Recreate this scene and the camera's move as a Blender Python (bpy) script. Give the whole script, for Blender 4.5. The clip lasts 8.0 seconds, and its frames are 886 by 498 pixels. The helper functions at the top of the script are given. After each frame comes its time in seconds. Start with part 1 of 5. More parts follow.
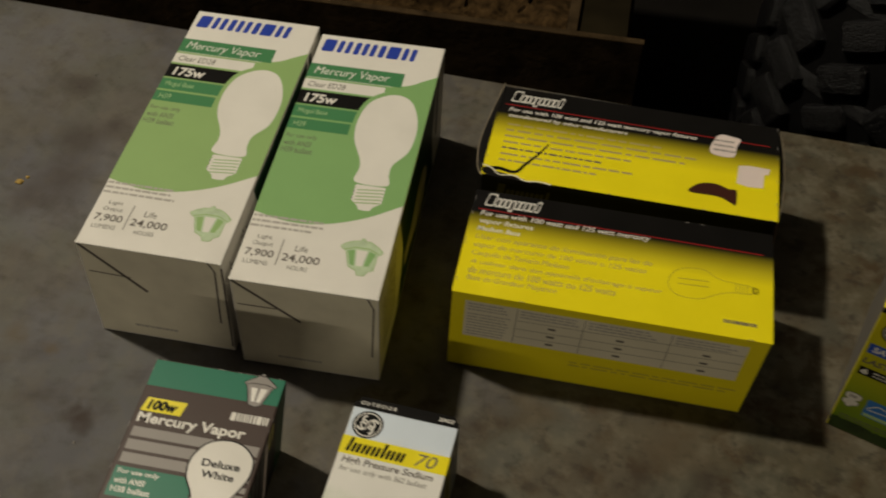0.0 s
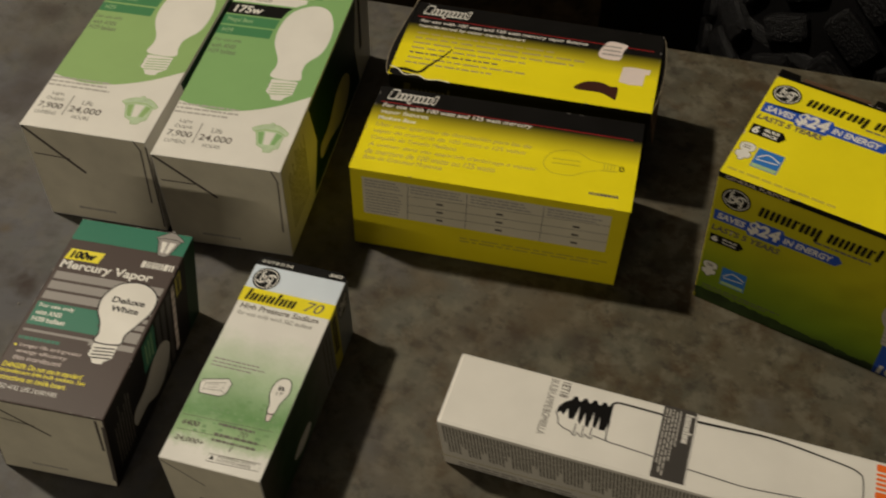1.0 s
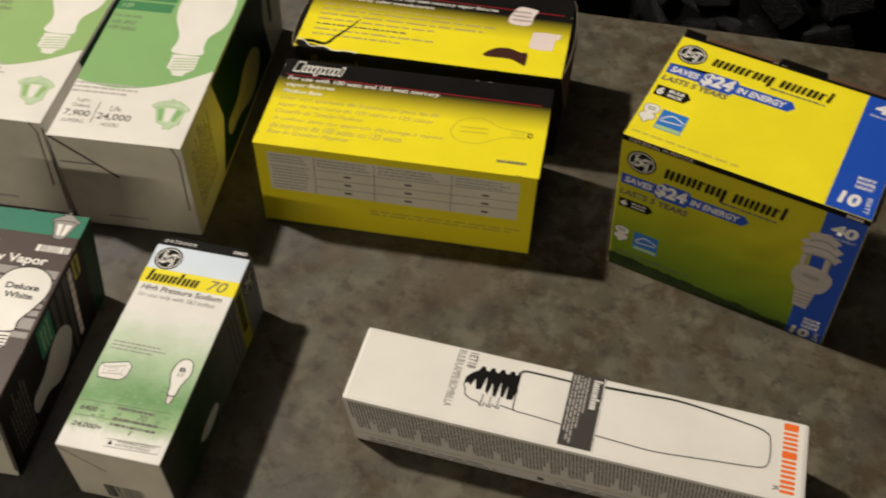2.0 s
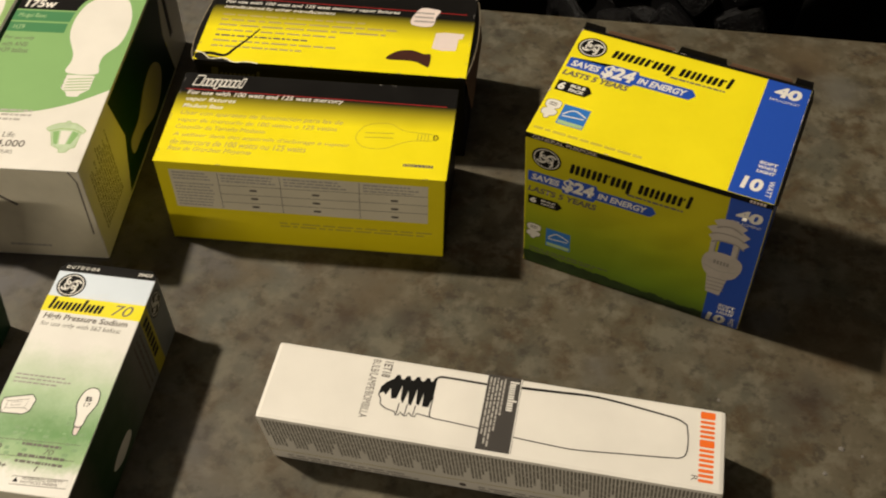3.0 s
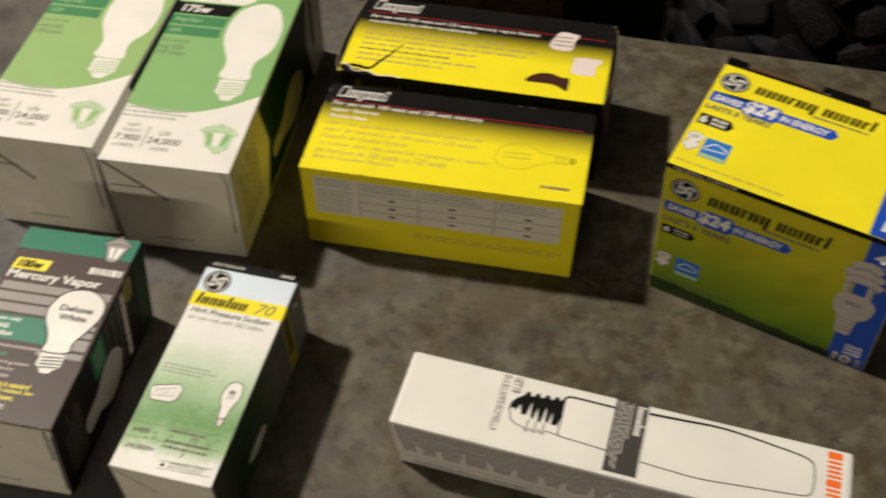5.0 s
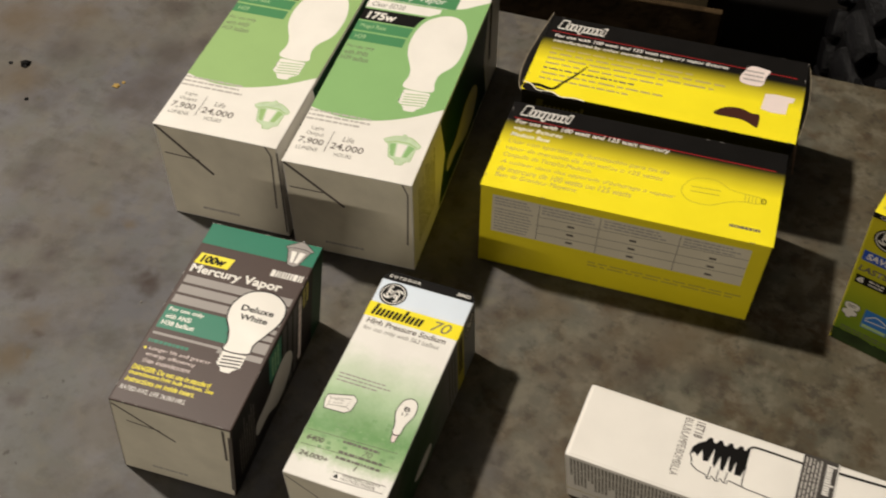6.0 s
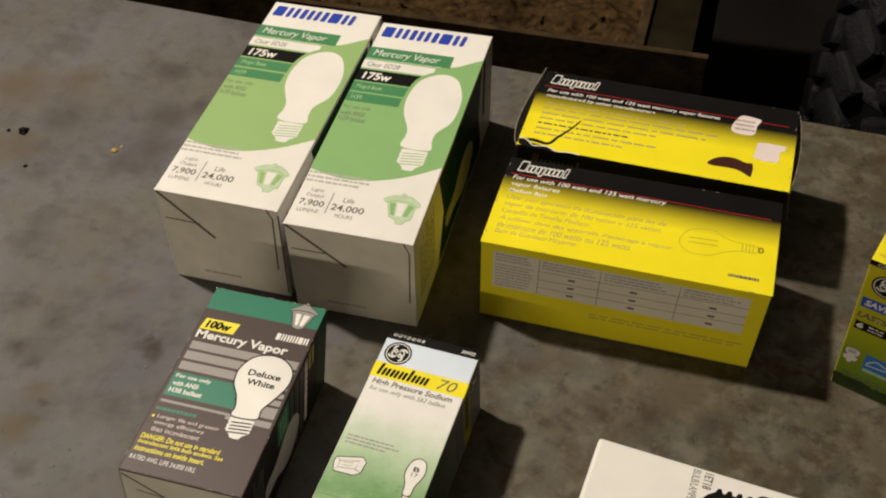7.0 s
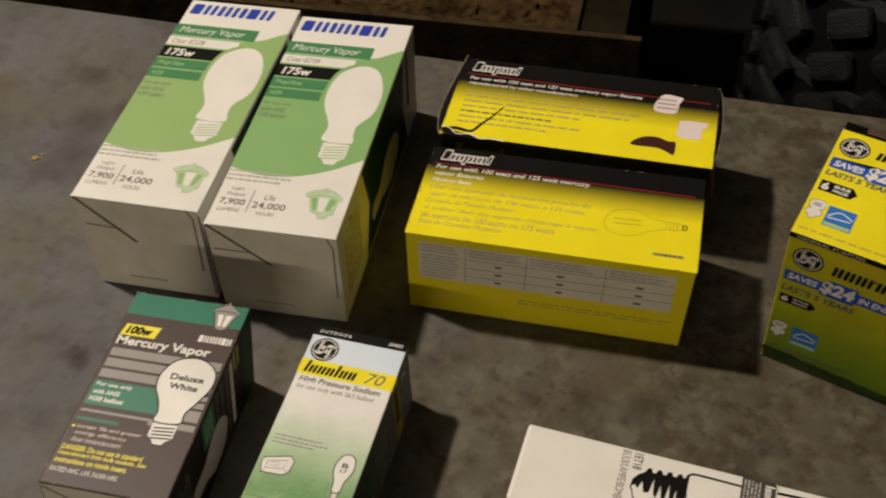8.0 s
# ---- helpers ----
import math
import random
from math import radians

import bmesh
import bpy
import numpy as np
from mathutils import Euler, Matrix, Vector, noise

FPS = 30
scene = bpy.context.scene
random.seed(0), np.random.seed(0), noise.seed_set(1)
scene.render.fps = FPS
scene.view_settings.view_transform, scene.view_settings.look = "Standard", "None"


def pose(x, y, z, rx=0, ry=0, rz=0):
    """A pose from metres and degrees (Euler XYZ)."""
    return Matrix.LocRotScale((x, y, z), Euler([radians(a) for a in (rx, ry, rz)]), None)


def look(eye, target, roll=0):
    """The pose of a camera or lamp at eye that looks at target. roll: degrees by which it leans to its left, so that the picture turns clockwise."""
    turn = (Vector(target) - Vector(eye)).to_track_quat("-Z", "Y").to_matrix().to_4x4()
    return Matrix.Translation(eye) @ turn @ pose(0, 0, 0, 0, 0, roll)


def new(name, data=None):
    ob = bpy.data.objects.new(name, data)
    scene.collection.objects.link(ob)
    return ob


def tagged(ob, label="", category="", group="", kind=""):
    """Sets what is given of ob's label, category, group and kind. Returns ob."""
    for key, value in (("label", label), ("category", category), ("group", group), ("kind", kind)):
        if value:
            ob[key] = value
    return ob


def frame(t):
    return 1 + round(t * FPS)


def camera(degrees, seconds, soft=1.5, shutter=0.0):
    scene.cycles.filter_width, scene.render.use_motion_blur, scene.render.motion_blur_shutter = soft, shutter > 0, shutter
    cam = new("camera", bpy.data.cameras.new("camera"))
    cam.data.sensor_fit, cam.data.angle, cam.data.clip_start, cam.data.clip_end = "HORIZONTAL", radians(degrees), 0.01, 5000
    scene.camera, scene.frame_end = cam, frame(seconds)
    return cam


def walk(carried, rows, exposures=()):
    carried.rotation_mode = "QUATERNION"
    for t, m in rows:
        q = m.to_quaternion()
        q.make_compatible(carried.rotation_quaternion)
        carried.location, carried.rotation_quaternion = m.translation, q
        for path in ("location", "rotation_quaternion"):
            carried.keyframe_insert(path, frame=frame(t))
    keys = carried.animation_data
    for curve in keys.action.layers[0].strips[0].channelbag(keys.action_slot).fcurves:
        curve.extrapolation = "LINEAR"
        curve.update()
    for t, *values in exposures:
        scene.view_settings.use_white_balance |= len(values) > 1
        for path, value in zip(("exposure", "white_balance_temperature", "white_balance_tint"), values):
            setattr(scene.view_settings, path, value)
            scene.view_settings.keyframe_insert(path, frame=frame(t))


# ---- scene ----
cam = camera(44.93, 8.0, soft=2.0, shutter=0.5)
PATH = [
    (0.0, pose(0.1123, -0.3777, 0.6035, 40.19, -0.92, 11.30)),
    (0.5, pose(0.1644, -0.4236, 0.6130, 41.02, -1.35, 11.09)),
    (1.0, pose(0.2336, -0.4728, 0.6077, 40.64, 0.54, 13.05)),
    (1.5, pose(0.2578, -0.4738, 0.6024, 40.26, 0.97, 13.05)),
    (2.0, pose(0.2708, -0.4611, 0.5950, 39.52, 0.39, 10.44)),
    (2.2, pose(0.2791, -0.4627, 0.5912, 39.63, 0.52, 9.47)),
    (3.3, pose(0.2957, -0.4417, 0.5906, 39.21, 0.42, 5.23)),
    (3.5, pose(0.2966, -0.4392, 0.5932, 38.61, 0.45, 5.02)),
    (4.0, pose(0.2938, -0.4456, 0.5916, 38.88, 0.68, 4.84)),
    (4.5, pose(0.2768, -0.4516, 0.5978, 39.81, 0.81, 6.86)),
    (5.0, pose(0.2550, -0.4604, 0.6100, 39.86, 1.02, 11.41)),
    (5.2, pose(0.2425, -0.4593, 0.6100, 39.22, 1.42, 13.60)),
    (6.3, pose(0.1787, -0.4622, 0.6049, 41.07, 1.09, 18.20)),
    (6.5, pose(0.1776, -0.4581, 0.6105, 41.33, 1.28, 17.57)),
    (7.0, pose(0.1797, -0.4598, 0.6187, 42.69, 1.92, 16.32)),
    (7.5, pose(0.1899, -0.4620, 0.6148, 42.89, 2.12, 15.12)),
    (8.0, pose(0.2041, -0.4507, 0.6107, 42.31, 2.33, 12.95)),
]
walk(cam, PATH, exposures=[(0.0, -0.95, 6500, 6), (0.5, -0.98, 6500, 6), (1.0, -0.84, 6450, 8), (1.5, -0.50, 6150, 11), (2.0, -0.20, 6050, 11), (3.5, -0.06, 6700, 9), (4.5, -0.06, 6650, 10), (5.0, -0.08, 6050, 11), (6.5, -0.06, 6100, 12), (7.0, -0.18, 6200, 12), (7.5, -0.36, 6250, 13), (8.0, -0.46, 6350, 13)])

# ---- light ----
world = bpy.data.worlds.new("world")
world.use_nodes = True
world.node_tree.nodes["Background"].inputs["Color"].default_value = (0.9, 0.85, 0.75, 1)
world.node_tree.nodes["Background"].inputs["Strength"].default_value = 0.0
scene.world = world


def lamp(name, place, watts, radius, colour):
    data = bpy.data.lights.new(name, "POINT")
    data.energy, data.shadow_soft_size, data.color = watts, radius, colour
    ob = new(name, data)
    ob.matrix_world = Matrix.Translation(place)
    return ob


lamp("ceiling_lamp", (-1.64, 0.51, 2.9), 600.0, 0.09, (1.0, 0.875, 0.71))


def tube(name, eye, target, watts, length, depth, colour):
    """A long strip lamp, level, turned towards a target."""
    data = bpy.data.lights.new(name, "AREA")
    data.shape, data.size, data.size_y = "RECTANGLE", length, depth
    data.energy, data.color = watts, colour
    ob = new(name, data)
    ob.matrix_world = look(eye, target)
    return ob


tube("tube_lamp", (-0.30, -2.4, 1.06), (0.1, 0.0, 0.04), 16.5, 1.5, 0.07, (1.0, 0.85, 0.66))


# ---- materials ----
def ramp(tree, stops, fac):
    node = tree.nodes.new("ShaderNodeValToRGB")
    els = node.color_ramp.elements
    while len(els) < len(stops):
        els.new(0.5)
    for e, (at, c) in zip(els, stops):
        e.position, e.color = at, (*c, 1)
    tree.links.new(fac, node.inputs["Fac"])
    return node.outputs["Color"]


def noise_tex(tree, scale, detail=4.0, coords="Object", rough=0.55):
    tc = tree.nodes.new("ShaderNodeTexCoord")
    n = tree.nodes.new("ShaderNodeTexNoise")
    n.inputs["Scale"].default_value, n.inputs["Detail"].default_value, n.inputs["Roughness"].default_value = scale, detail, rough
    tree.links.new(tc.outputs[coords], n.inputs["Vector"])
    return n.outputs["Fac"]


def noise_colour(tree, scale):
    """Noise in three channels that averages to a half, to shift a place by."""
    tc = tree.nodes.new("ShaderNodeTexCoord")
    n = tree.nodes.new("ShaderNodeTexNoise")
    n.inputs["Scale"].default_value, n.inputs["Detail"].default_value = scale, 4.0
    tree.links.new(tc.outputs["Object"], n.inputs["Vector"])
    return n.outputs["Color"]


def mixed(tree, kind, fac, a, b):
    node = tree.nodes.new("ShaderNodeMix")
    node.data_type, node.blend_type = "RGBA", kind
    for i, v in ((0, fac), (6, a), (7, b)):
        if isinstance(v, (int, float)):
            node.inputs[i].default_value = v
        elif isinstance(v, tuple):
            node.inputs[i].default_value = (*v, 1)
        else:
            tree.links.new(v, node.inputs[i])
    return node.outputs[2]


def material(name, base, rough=0.5, metal=0.0, wear=0.12, fine=400.0, coarse=25.0, bump=0.05, coat=0.0, gloss=0.3, stops=None, axis=1, jitter=0.0, warp=0.0):
    """A surface with grain and larger mottling; stops: colours printed from one end to the other."""
    m = bpy.data.materials.new(name)
    m.use_nodes = True
    t = m.node_tree
    b = t.nodes["Principled BSDF"]
    colour = base
    if stops:
        tc = t.nodes.new("ShaderNodeTexCoord")
        sep = t.nodes.new("ShaderNodeSeparateXYZ")
        t.links.new(tc.outputs["Generated"], sep.inputs[0])
        fac = sep.outputs[axis]
        if jitter:
            add = t.nodes.new("ShaderNodeMath")
            add.operation = "MULTIPLY_ADD"
            t.links.new(noise_tex(t, 90.0, 5.0, rough=0.7), add.inputs[0])
            add.inputs[1].default_value = jitter
            off = t.nodes.new("ShaderNodeMath")
            off.operation = "SUBTRACT"
            t.links.new(fac, off.inputs[0])
            off.inputs[1].default_value = jitter / 2
            t.links.new(off.outputs[0], add.inputs[2])
            fac = add.outputs[0]
        colour = ramp(t, stops, fac)
    big = ramp(t, [(0.3, (1 - wear,) * 3), (0.7, (1.0, 1.0, 1.0))], noise_tex(t, coarse))
    small = noise_tex(t, fine, 3.0)
    colour = mixed(t, "MULTIPLY", 1.0, colour, big)
    t.links.new(colour, b.inputs["Base Color"])
    b.inputs["Roughness"].default_value, b.inputs["Metallic"].default_value = rough, metal
    b.inputs["Coat Weight"].default_value = coat
    b.inputs["Specular IOR Level"].default_value = gloss
    b.inputs["Coat Roughness"].default_value = 0.25
    bp = t.nodes.new("ShaderNodeBump")
    bp.inputs["Strength"].default_value, bp.inputs["Distance"].default_value = bump, 0.001
    t.links.new(small, bp.inputs["Height"])
    last = bp.outputs["Normal"]
    if warp:
        wb = t.nodes.new("ShaderNodeBump")
        wb.inputs["Strength"].default_value, wb.inputs["Distance"].default_value = 1.0, warp
        t.links.new(noise_tex(t, 16.0, 2.0), wb.inputs["Height"])
        t.links.new(last, wb.inputs["Normal"])
        last = wb.outputs["Normal"]
    t.links.new(last, b.inputs["Normal"])
    return m


def bench_paint():
    """Worn grey-blue paint that turns brown towards one end, with soft smudges, pale rubbed patches and a few pits."""
    m = bpy.data.materials.new("bench_paint")
    m.use_nodes = True
    t = m.node_tree
    b = t.nodes["Principled BSDF"]
    tc = t.nodes.new("ShaderNodeTexCoord")
    sep = t.nodes.new("ShaderNodeSeparateXYZ")
    t.links.new(tc.outputs["Object"], sep.inputs[0])
    add = t.nodes.new("ShaderNodeMath")
    add.operation = "MULTIPLY_ADD"
    t.links.new(noise_tex(t, 6.0, 5.0), add.inputs[0])
    add.inputs[1].default_value = 0.7
    t.links.new(sep.outputs[0], add.inputs[2])
    side = ramp(t, [(0.22, (0, 0, 0)), (0.62, (1, 1, 1))], add.outputs[0])

    def both(low, high):
        return ramp(t, [(0.22, (low,) * 3), (0.62, (high,) * 3)], add.outputs[0])

    cool = ramp(t, [(0.34, (0.0610, 0.0612, 0.0670)), (0.5, (0.0770, 0.0765, 0.0815)), (0.66, (0.0930, 0.0915, 0.0940))], noise_tex(t, 7.0, 5.0, rough=0.6))
    warm = ramp(t, [(0.32, (0.0360, 0.0285, 0.0160)), (0.5, (0.0640, 0.0560, 0.0360)), (0.68, (0.0920, 0.0840, 0.0590))], noise_tex(t, 26.0, 7.0, rough=0.66))
    colour = mixed(t, "MIX", side, cool, warm)
    # tan and greenish drifts
    tan = ramp(t, [(0.46, (0, 0, 0)), (0.58, (0.85, 0.85, 0.85))], noise_tex(t, 8.5, 6.0, rough=0.62))
    colour = mixed(t, "MIX", mixed(t, "MULTIPLY", 1.0, tan, both(0.6, 1.0)), colour, (0.0690, 0.0600, 0.0410))
    verdigris = ramp(t, [(0.48, (0, 0, 0)), (0.60, (0.7, 0.7, 0.7))], noise_tex(t, 14.0, 5.0, rough=0.6))
    colour = mixed(t, "MIX", mixed(t, "MULTIPLY", 1.0, verdigris, both(0.6, 0.6)), colour, (0.0590, 0.0640, 0.0520))
    # brown smudges, soft and larger on the blue end, finer on the brown end
    smudge = ramp(t, [(0.50, (0, 0, 0)), (0.64, (0.85, 0.85, 0.85))], noise_tex(t, 19.0, 7.0, rough=0.66))
    colour = mixed(t, "MIX", mixed(t, "MULTIPLY", 1.0, smudge, both(0.5, 0.3)), colour, (0.0285, 0.0215, 0.0160))
    rust = ramp(t, [(0.50, (0, 0, 0)), (0.62, (0.9, 0.9, 0.9))], noise_tex(t, 36.0, 8.0, rough=0.66))
    colour = mixed(t, "MIX", mixed(t, "MULTIPLY", 1.0, rust, both(0.18, 0.9)), colour, (0.0440, 0.0290, 0.0140))
    pale = ramp(t, [(0.50, (0, 0, 0)), (0.62, (0.75, 0.75, 0.75))], noise_tex(t, 52.0, 6.0, rough=0.62))
    colour = mixed(t, "MIX", mixed(t, "MULTIPLY", 1.0, pale, both(0.3, 0.9)), colour, (0.0990, 0.0910, 0.0670))
    dark = ramp(t, [(0.53, (0, 0, 0)), (0.64, (0.7, 0.7, 0.7))], noise_tex(t, 75.0, 7.0, rough=0.66))
    colour = mixed(t, "MIX", mixed(t, "MULTIPLY", 1.0, dark, both(0.3, 0.9)), colour, (0.0220, 0.0175, 0.0120))
    # single stains: place, radius, strength and colour
    blur = mixed(t, "LINEAR_LIGHT", 0.012, tc.outputs["Object"], noise_colour(t, 55.0))
    PURPLE, BROWNISH, OCHRE, PALE = (0.0330, 0.0255, 0.0225), (0.0220, 0.0140, 0.0095), (0.0640, 0.0470, 0.0260), (0.0860, 0.0840, 0.0730)
    for x, y, r, k, ink in ((-0.177, -0.075, 0.0085, 1.0, BROWNISH), (-0.186, -0.066, 0.0050, 0.8, BROWNISH), (-0.293, 0.163, 0.020, 0.7, PURPLE), (-0.285, 0.122, 0.022, 0.7, PURPLE),
                            (-0.268, 0.185, 0.012, 0.7, PURPLE), (-0.316, 0.224, 0.014, 0.7, PURPLE), (-0.305, 0.095, 0.014, 0.6, PURPLE), (-0.450, 0.165, 0.032, 0.8, OCHRE),
                            (-0.400, 0.190, 0.020, 0.6, OCHRE), (-0.400, 0.090, 0.020, 0.6, OCHRE), (-0.360, -0.055, 0.014, 0.8, PURPLE), (-0.395, -0.075, 0.010, 0.9, PURPLE),
                            (-0.375, -0.095, 0.008, 0.8, PURPLE), (-0.330, -0.155, 0.006, 0.8, PURPLE), (-0.340, -0.175, 0.004, 0.9, BROWNISH), (-0.390, -0.020, 0.016, 0.6, PURPLE),
                            (-0.370, -0.210, 0.022, 0.6, OCHRE), (-0.340, -0.230, 0.010, 0.7, PURPLE), (-0.250, -0.020, 0.008, 0.6, OCHRE), (0.505, 0.285, 0.026, 0.8, OCHRE),
                            (0.530, 0.250, 0.020, 0.7, PALE), (0.500, 0.270, 0.010, 0.7, BROWNISH), (0.480, 0.045, 0.016, 0.6, PALE), (0.350, -0.045, 0.012, 0.6, PALE), (0.180, -0.030, 0.014, 0.5, BROWNISH),
                            (-0.275, -0.100, 0.01, 0.9, PURPLE), (-0.255, -0.112, 0.006, 0.8, PURPLE), (-0.262, -0.074, 0.008, 0.8, PURPLE), (-0.257, -0.097, 0.014, 0.6, PURPLE), (-0.229, -0.139, 0.004, 1, PURPLE),
                            (-0.222, -0.156, 0.0035, 1, OCHRE), (-0.234, -0.164, 0.012, 0.8, OCHRE), (-0.236, -0.130, 0.01, 0.6, OCHRE), (-0.213, -0.190, 0.008, 0.8, PURPLE), (-0.293, -0.065, 0.01, 0.7, PURPLE),
                            (-0.223, -0.024, 0.006, 0.7, OCHRE), (-0.325, -0.000, 0.016, 0.6, PURPLE), (-0.383, 0.138, 0.02, 0.6, PURPLE), (-0.364, 0.174, 0.022, 0.4, PALE), (0.198, -0.003, 0.018, 0.6, OCHRE),
                            (0.225, -0.019, 0.012, 0.6, BROWNISH), (0.109, 0.005, 0.014, 0.5, OCHRE), (0.506, -0.004, 0.03, 0.6, OCHRE), (0.463, 0.009, 0.012, 0.7, PALE), (0.484, -0.050, 0.02, 0.6, BROWNISH)):
        far = t.nodes.new("ShaderNodeVectorMath")
        far.operation = "DISTANCE"
        t.links.new(blur, far.inputs[0])
        far.inputs[1].default_value = (x, y, 0.0)
        wide = t.nodes.new("ShaderNodeMath")
        wide.operation = "MULTIPLY"
        t.links.new(far.outputs["Value"], wide.inputs[0])
        wide.inputs[1].default_value = 0.5 / r
        colour = mixed(t, "MIX", ramp(t, [(0.15, (k,) * 3), (0.75, (0, 0, 0))], wide.outputs[0]), colour, ink)
    vor = t.nodes.new("ShaderNodeTexVoronoi")
    vor.voronoi_dimensions = "2D"
    vor.inputs["Scale"].default_value = 42.0
    t.links.new(mixed(t, "LINEAR_LIGHT", 0.006, tc.outputs["Object"], noise_tex(t, 160.0, 3.0)), vor.inputs["Vector"])
    dots = ramp(t, [(0.035, (0.7, 0.7, 0.7)), (0.075, (0, 0, 0))], vor.outputs["Distance"])
    keep = ramp(t, [(0.60, (0, 0, 0)), (0.66, (1, 1, 1))], noise_tex(t, 14.0, 3.0))
    colour = mixed(t, "MIX", mixed(t, "MULTIPLY", 1.0, dots, keep), colour, (0.0200, 0.0150, 0.0110))
    colour = mixed(t, "MULTIPLY", 1.0, colour, (1.28, 1.25, 1.20))
    t.links.new(colour, b.inputs["Base Color"])
    b.inputs["Specular IOR Level"].default_value = 0.25
    r = ramp(t, [(0.3, (0.54,) * 3), (0.7, (0.70,) * 3)], noise_tex(t, 22.0, 5.0))
    t.links.new(r, b.inputs["Roughness"])
    bp = t.nodes.new("ShaderNodeBump")
    bp.inputs["Strength"].default_value, bp.inputs["Distance"].default_value = 0.12, 0.001
    t.links.new(noise_tex(t, 90.0, 6.0), bp.inputs["Height"])
    t.links.new(bp.outputs["Normal"], b.inputs["Normal"])
    return m


BENCH = bench_paint()
PLASTER = material("plaster", (0.06, 0.056, 0.05), 0.9, wear=0.3, fine=60, coarse=3)
CONCRETE = material("dark_concrete", (0.014, 0.0125, 0.011), 0.95, gloss=0.02, wear=0.5, fine=80, coarse=4)
WOOD = material("weathered_wood", (0.070, 0.046, 0.022), 0.85, gloss=0.06, wear=0.75, fine=120, coarse=26, bump=0.5)
OLIVEWOOD = material("dark_olive_wood", (0.017, 0.013, 0.006), 0.85, gloss=0.05, wear=0.6, fine=120, coarse=14, bump=0.5)
DIRT = material("dry_debris", (0.075, 0.045, 0.018), 0.95, gloss=0.05, wear=0.85, fine=150, coarse=70, bump=0.4)
KNOB = material("worn_tread_rubber", (0.0055, 0.0052, 0.0058), 0.34, gloss=0.3, wear=0.7, fine=160, coarse=40, bump=0.6, warp=0.0025)
RUBBER = material("tyre_rubber", (0.006, 0.0058, 0.006), 0.5, gloss=0.07, wear=0.4, fine=200, coarse=20, bump=0.4)
STEEL = material("dark_steel", (0.05, 0.048, 0.045), 0.6, 0.4, wear=0.4)
WHITE = material("white_card", (0.74, 0.72, 0.66), 0.42, wear=0.08, warp=0.004)
BOARD = material("grey_board", (0.78, 0.745, 0.60), 0.75, warp=0.004, wear=0.16, fine=300, coarse=35, bump=0.12)
CREASE = material("crease_line", (0.12, 0.105, 0.09), 0.9)
GREEN = material("leaf_green_ink", (0.225, 0.41, 0.15), 0.4, wear=0.06, coat=0.02)
WORNGREEN = material("faded_leaf_green_ink", (0.275, 0.43, 0.155), 0.42, wear=0.07)
SHADEGREEN = material("shaded_green_ink", (0.006, 0.032, 0.012), 0.5, gloss=0.15)
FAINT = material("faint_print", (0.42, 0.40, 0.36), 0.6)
PALEPRINT = material("pale_table_print", (0.72, 0.68, 0.54), 0.5, wear=0.1)
FAINTYELLOW = material("faint_yellow_print", (0.56, 0.48, 0.05), 0.5)
DARKGREEN = material("dark_green_ink", (0.060, 0.215, 0.085), 0.4, wear=0.06, coat=0.02)
BLACK = material("black_ink", (0.006, 0.0055, 0.005), 0.5, wear=0.1, gloss=0.1)
BLUE = material("blue_ink", (0.02, 0.05, 0.36), 0.4, wear=0.06, coat=0.02)
ROYAL = material("royal_blue_ink", (0.016, 0.072, 0.43), 0.4, wear=0.06, coat=0.02)
YELLOW = material("yellow_ink", (0.80, 0.69, 0.010), 0.40, wear=0.06, warp=0.004)
RED = material("red_ink", (0.30, 0.012, 0.012), 0.45)
BROWN = material("brown_grey_ink", (0.050, 0.029, 0.022), 0.48, wear=0.12, coat=0.02)
GREYINK = material("grey_ink", (0.28, 0.26, 0.24), 0.45, wear=0.08)
TEAL = material("bottle_green_ink", (0.018, 0.17, 0.10), 0.42, wear=0.1, coat=0.02)
ORANGE = material("orange_ink", (0.85, 0.16, 0.02), 0.45)
PALEGREEN = material("pale_green_ink", (0.38, 0.54, 0.27), 0.45)
FADEDTEXT = material("faded_text_ink", (0.40, 0.33, 0.12), 0.5)
MINT = material("mint_green_ink", (0.50, 0.62, 0.41), 0.45, wear=0.2, coarse=160)
OLIVE = material("olive_text_and_shaded_yellow_ink", (0.42, 0.36, 0.03), 0.5)
MAROON = material("maroon_ink", (0.05, 0.014, 0.008), 0.45)
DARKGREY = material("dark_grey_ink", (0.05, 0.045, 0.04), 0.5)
KRAFT = material("brown_card", (0.15, 0.085, 0.05), 0.8, wear=0.2)
EDGE = material("raw_card_edge", (0.30, 0.25, 0.17), 0.8, wear=0.5, coarse=200)
SHADEBROWN = material("shaded_brown_ink", (0.013, 0.010, 0.009), 0.55, gloss=0.12)
MIDGREY = material("mid_grey_ink", (0.22, 0.21, 0.18), 0.55)
SLATE = material("slate_grey_print", (0.13, 0.12, 0.10), 0.6)
LABEL = material("sticker_paper", (0.72, 0.62, 0.58), 0.6, wear=0.1)


# ---- mesh helpers ----
def part(name, bm, mat, parent=None, label=""):
    me = bpy.data.meshes.new(name)
    bm.normal_update()
    bm.to_mesh(me)
    bm.free()
    me.materials.append(mat)
    ob = new(name, me)
    ob.parent = parent
    return tagged(ob, label)


def thing(name, label, category, place, yaw=0.0, group=""):
    ob = new(name)
    ob.empty_display_size = 0.02
    ob.matrix_world = pose(*place, 0, 0, yaw)
    return tagged(ob, label, category, group)


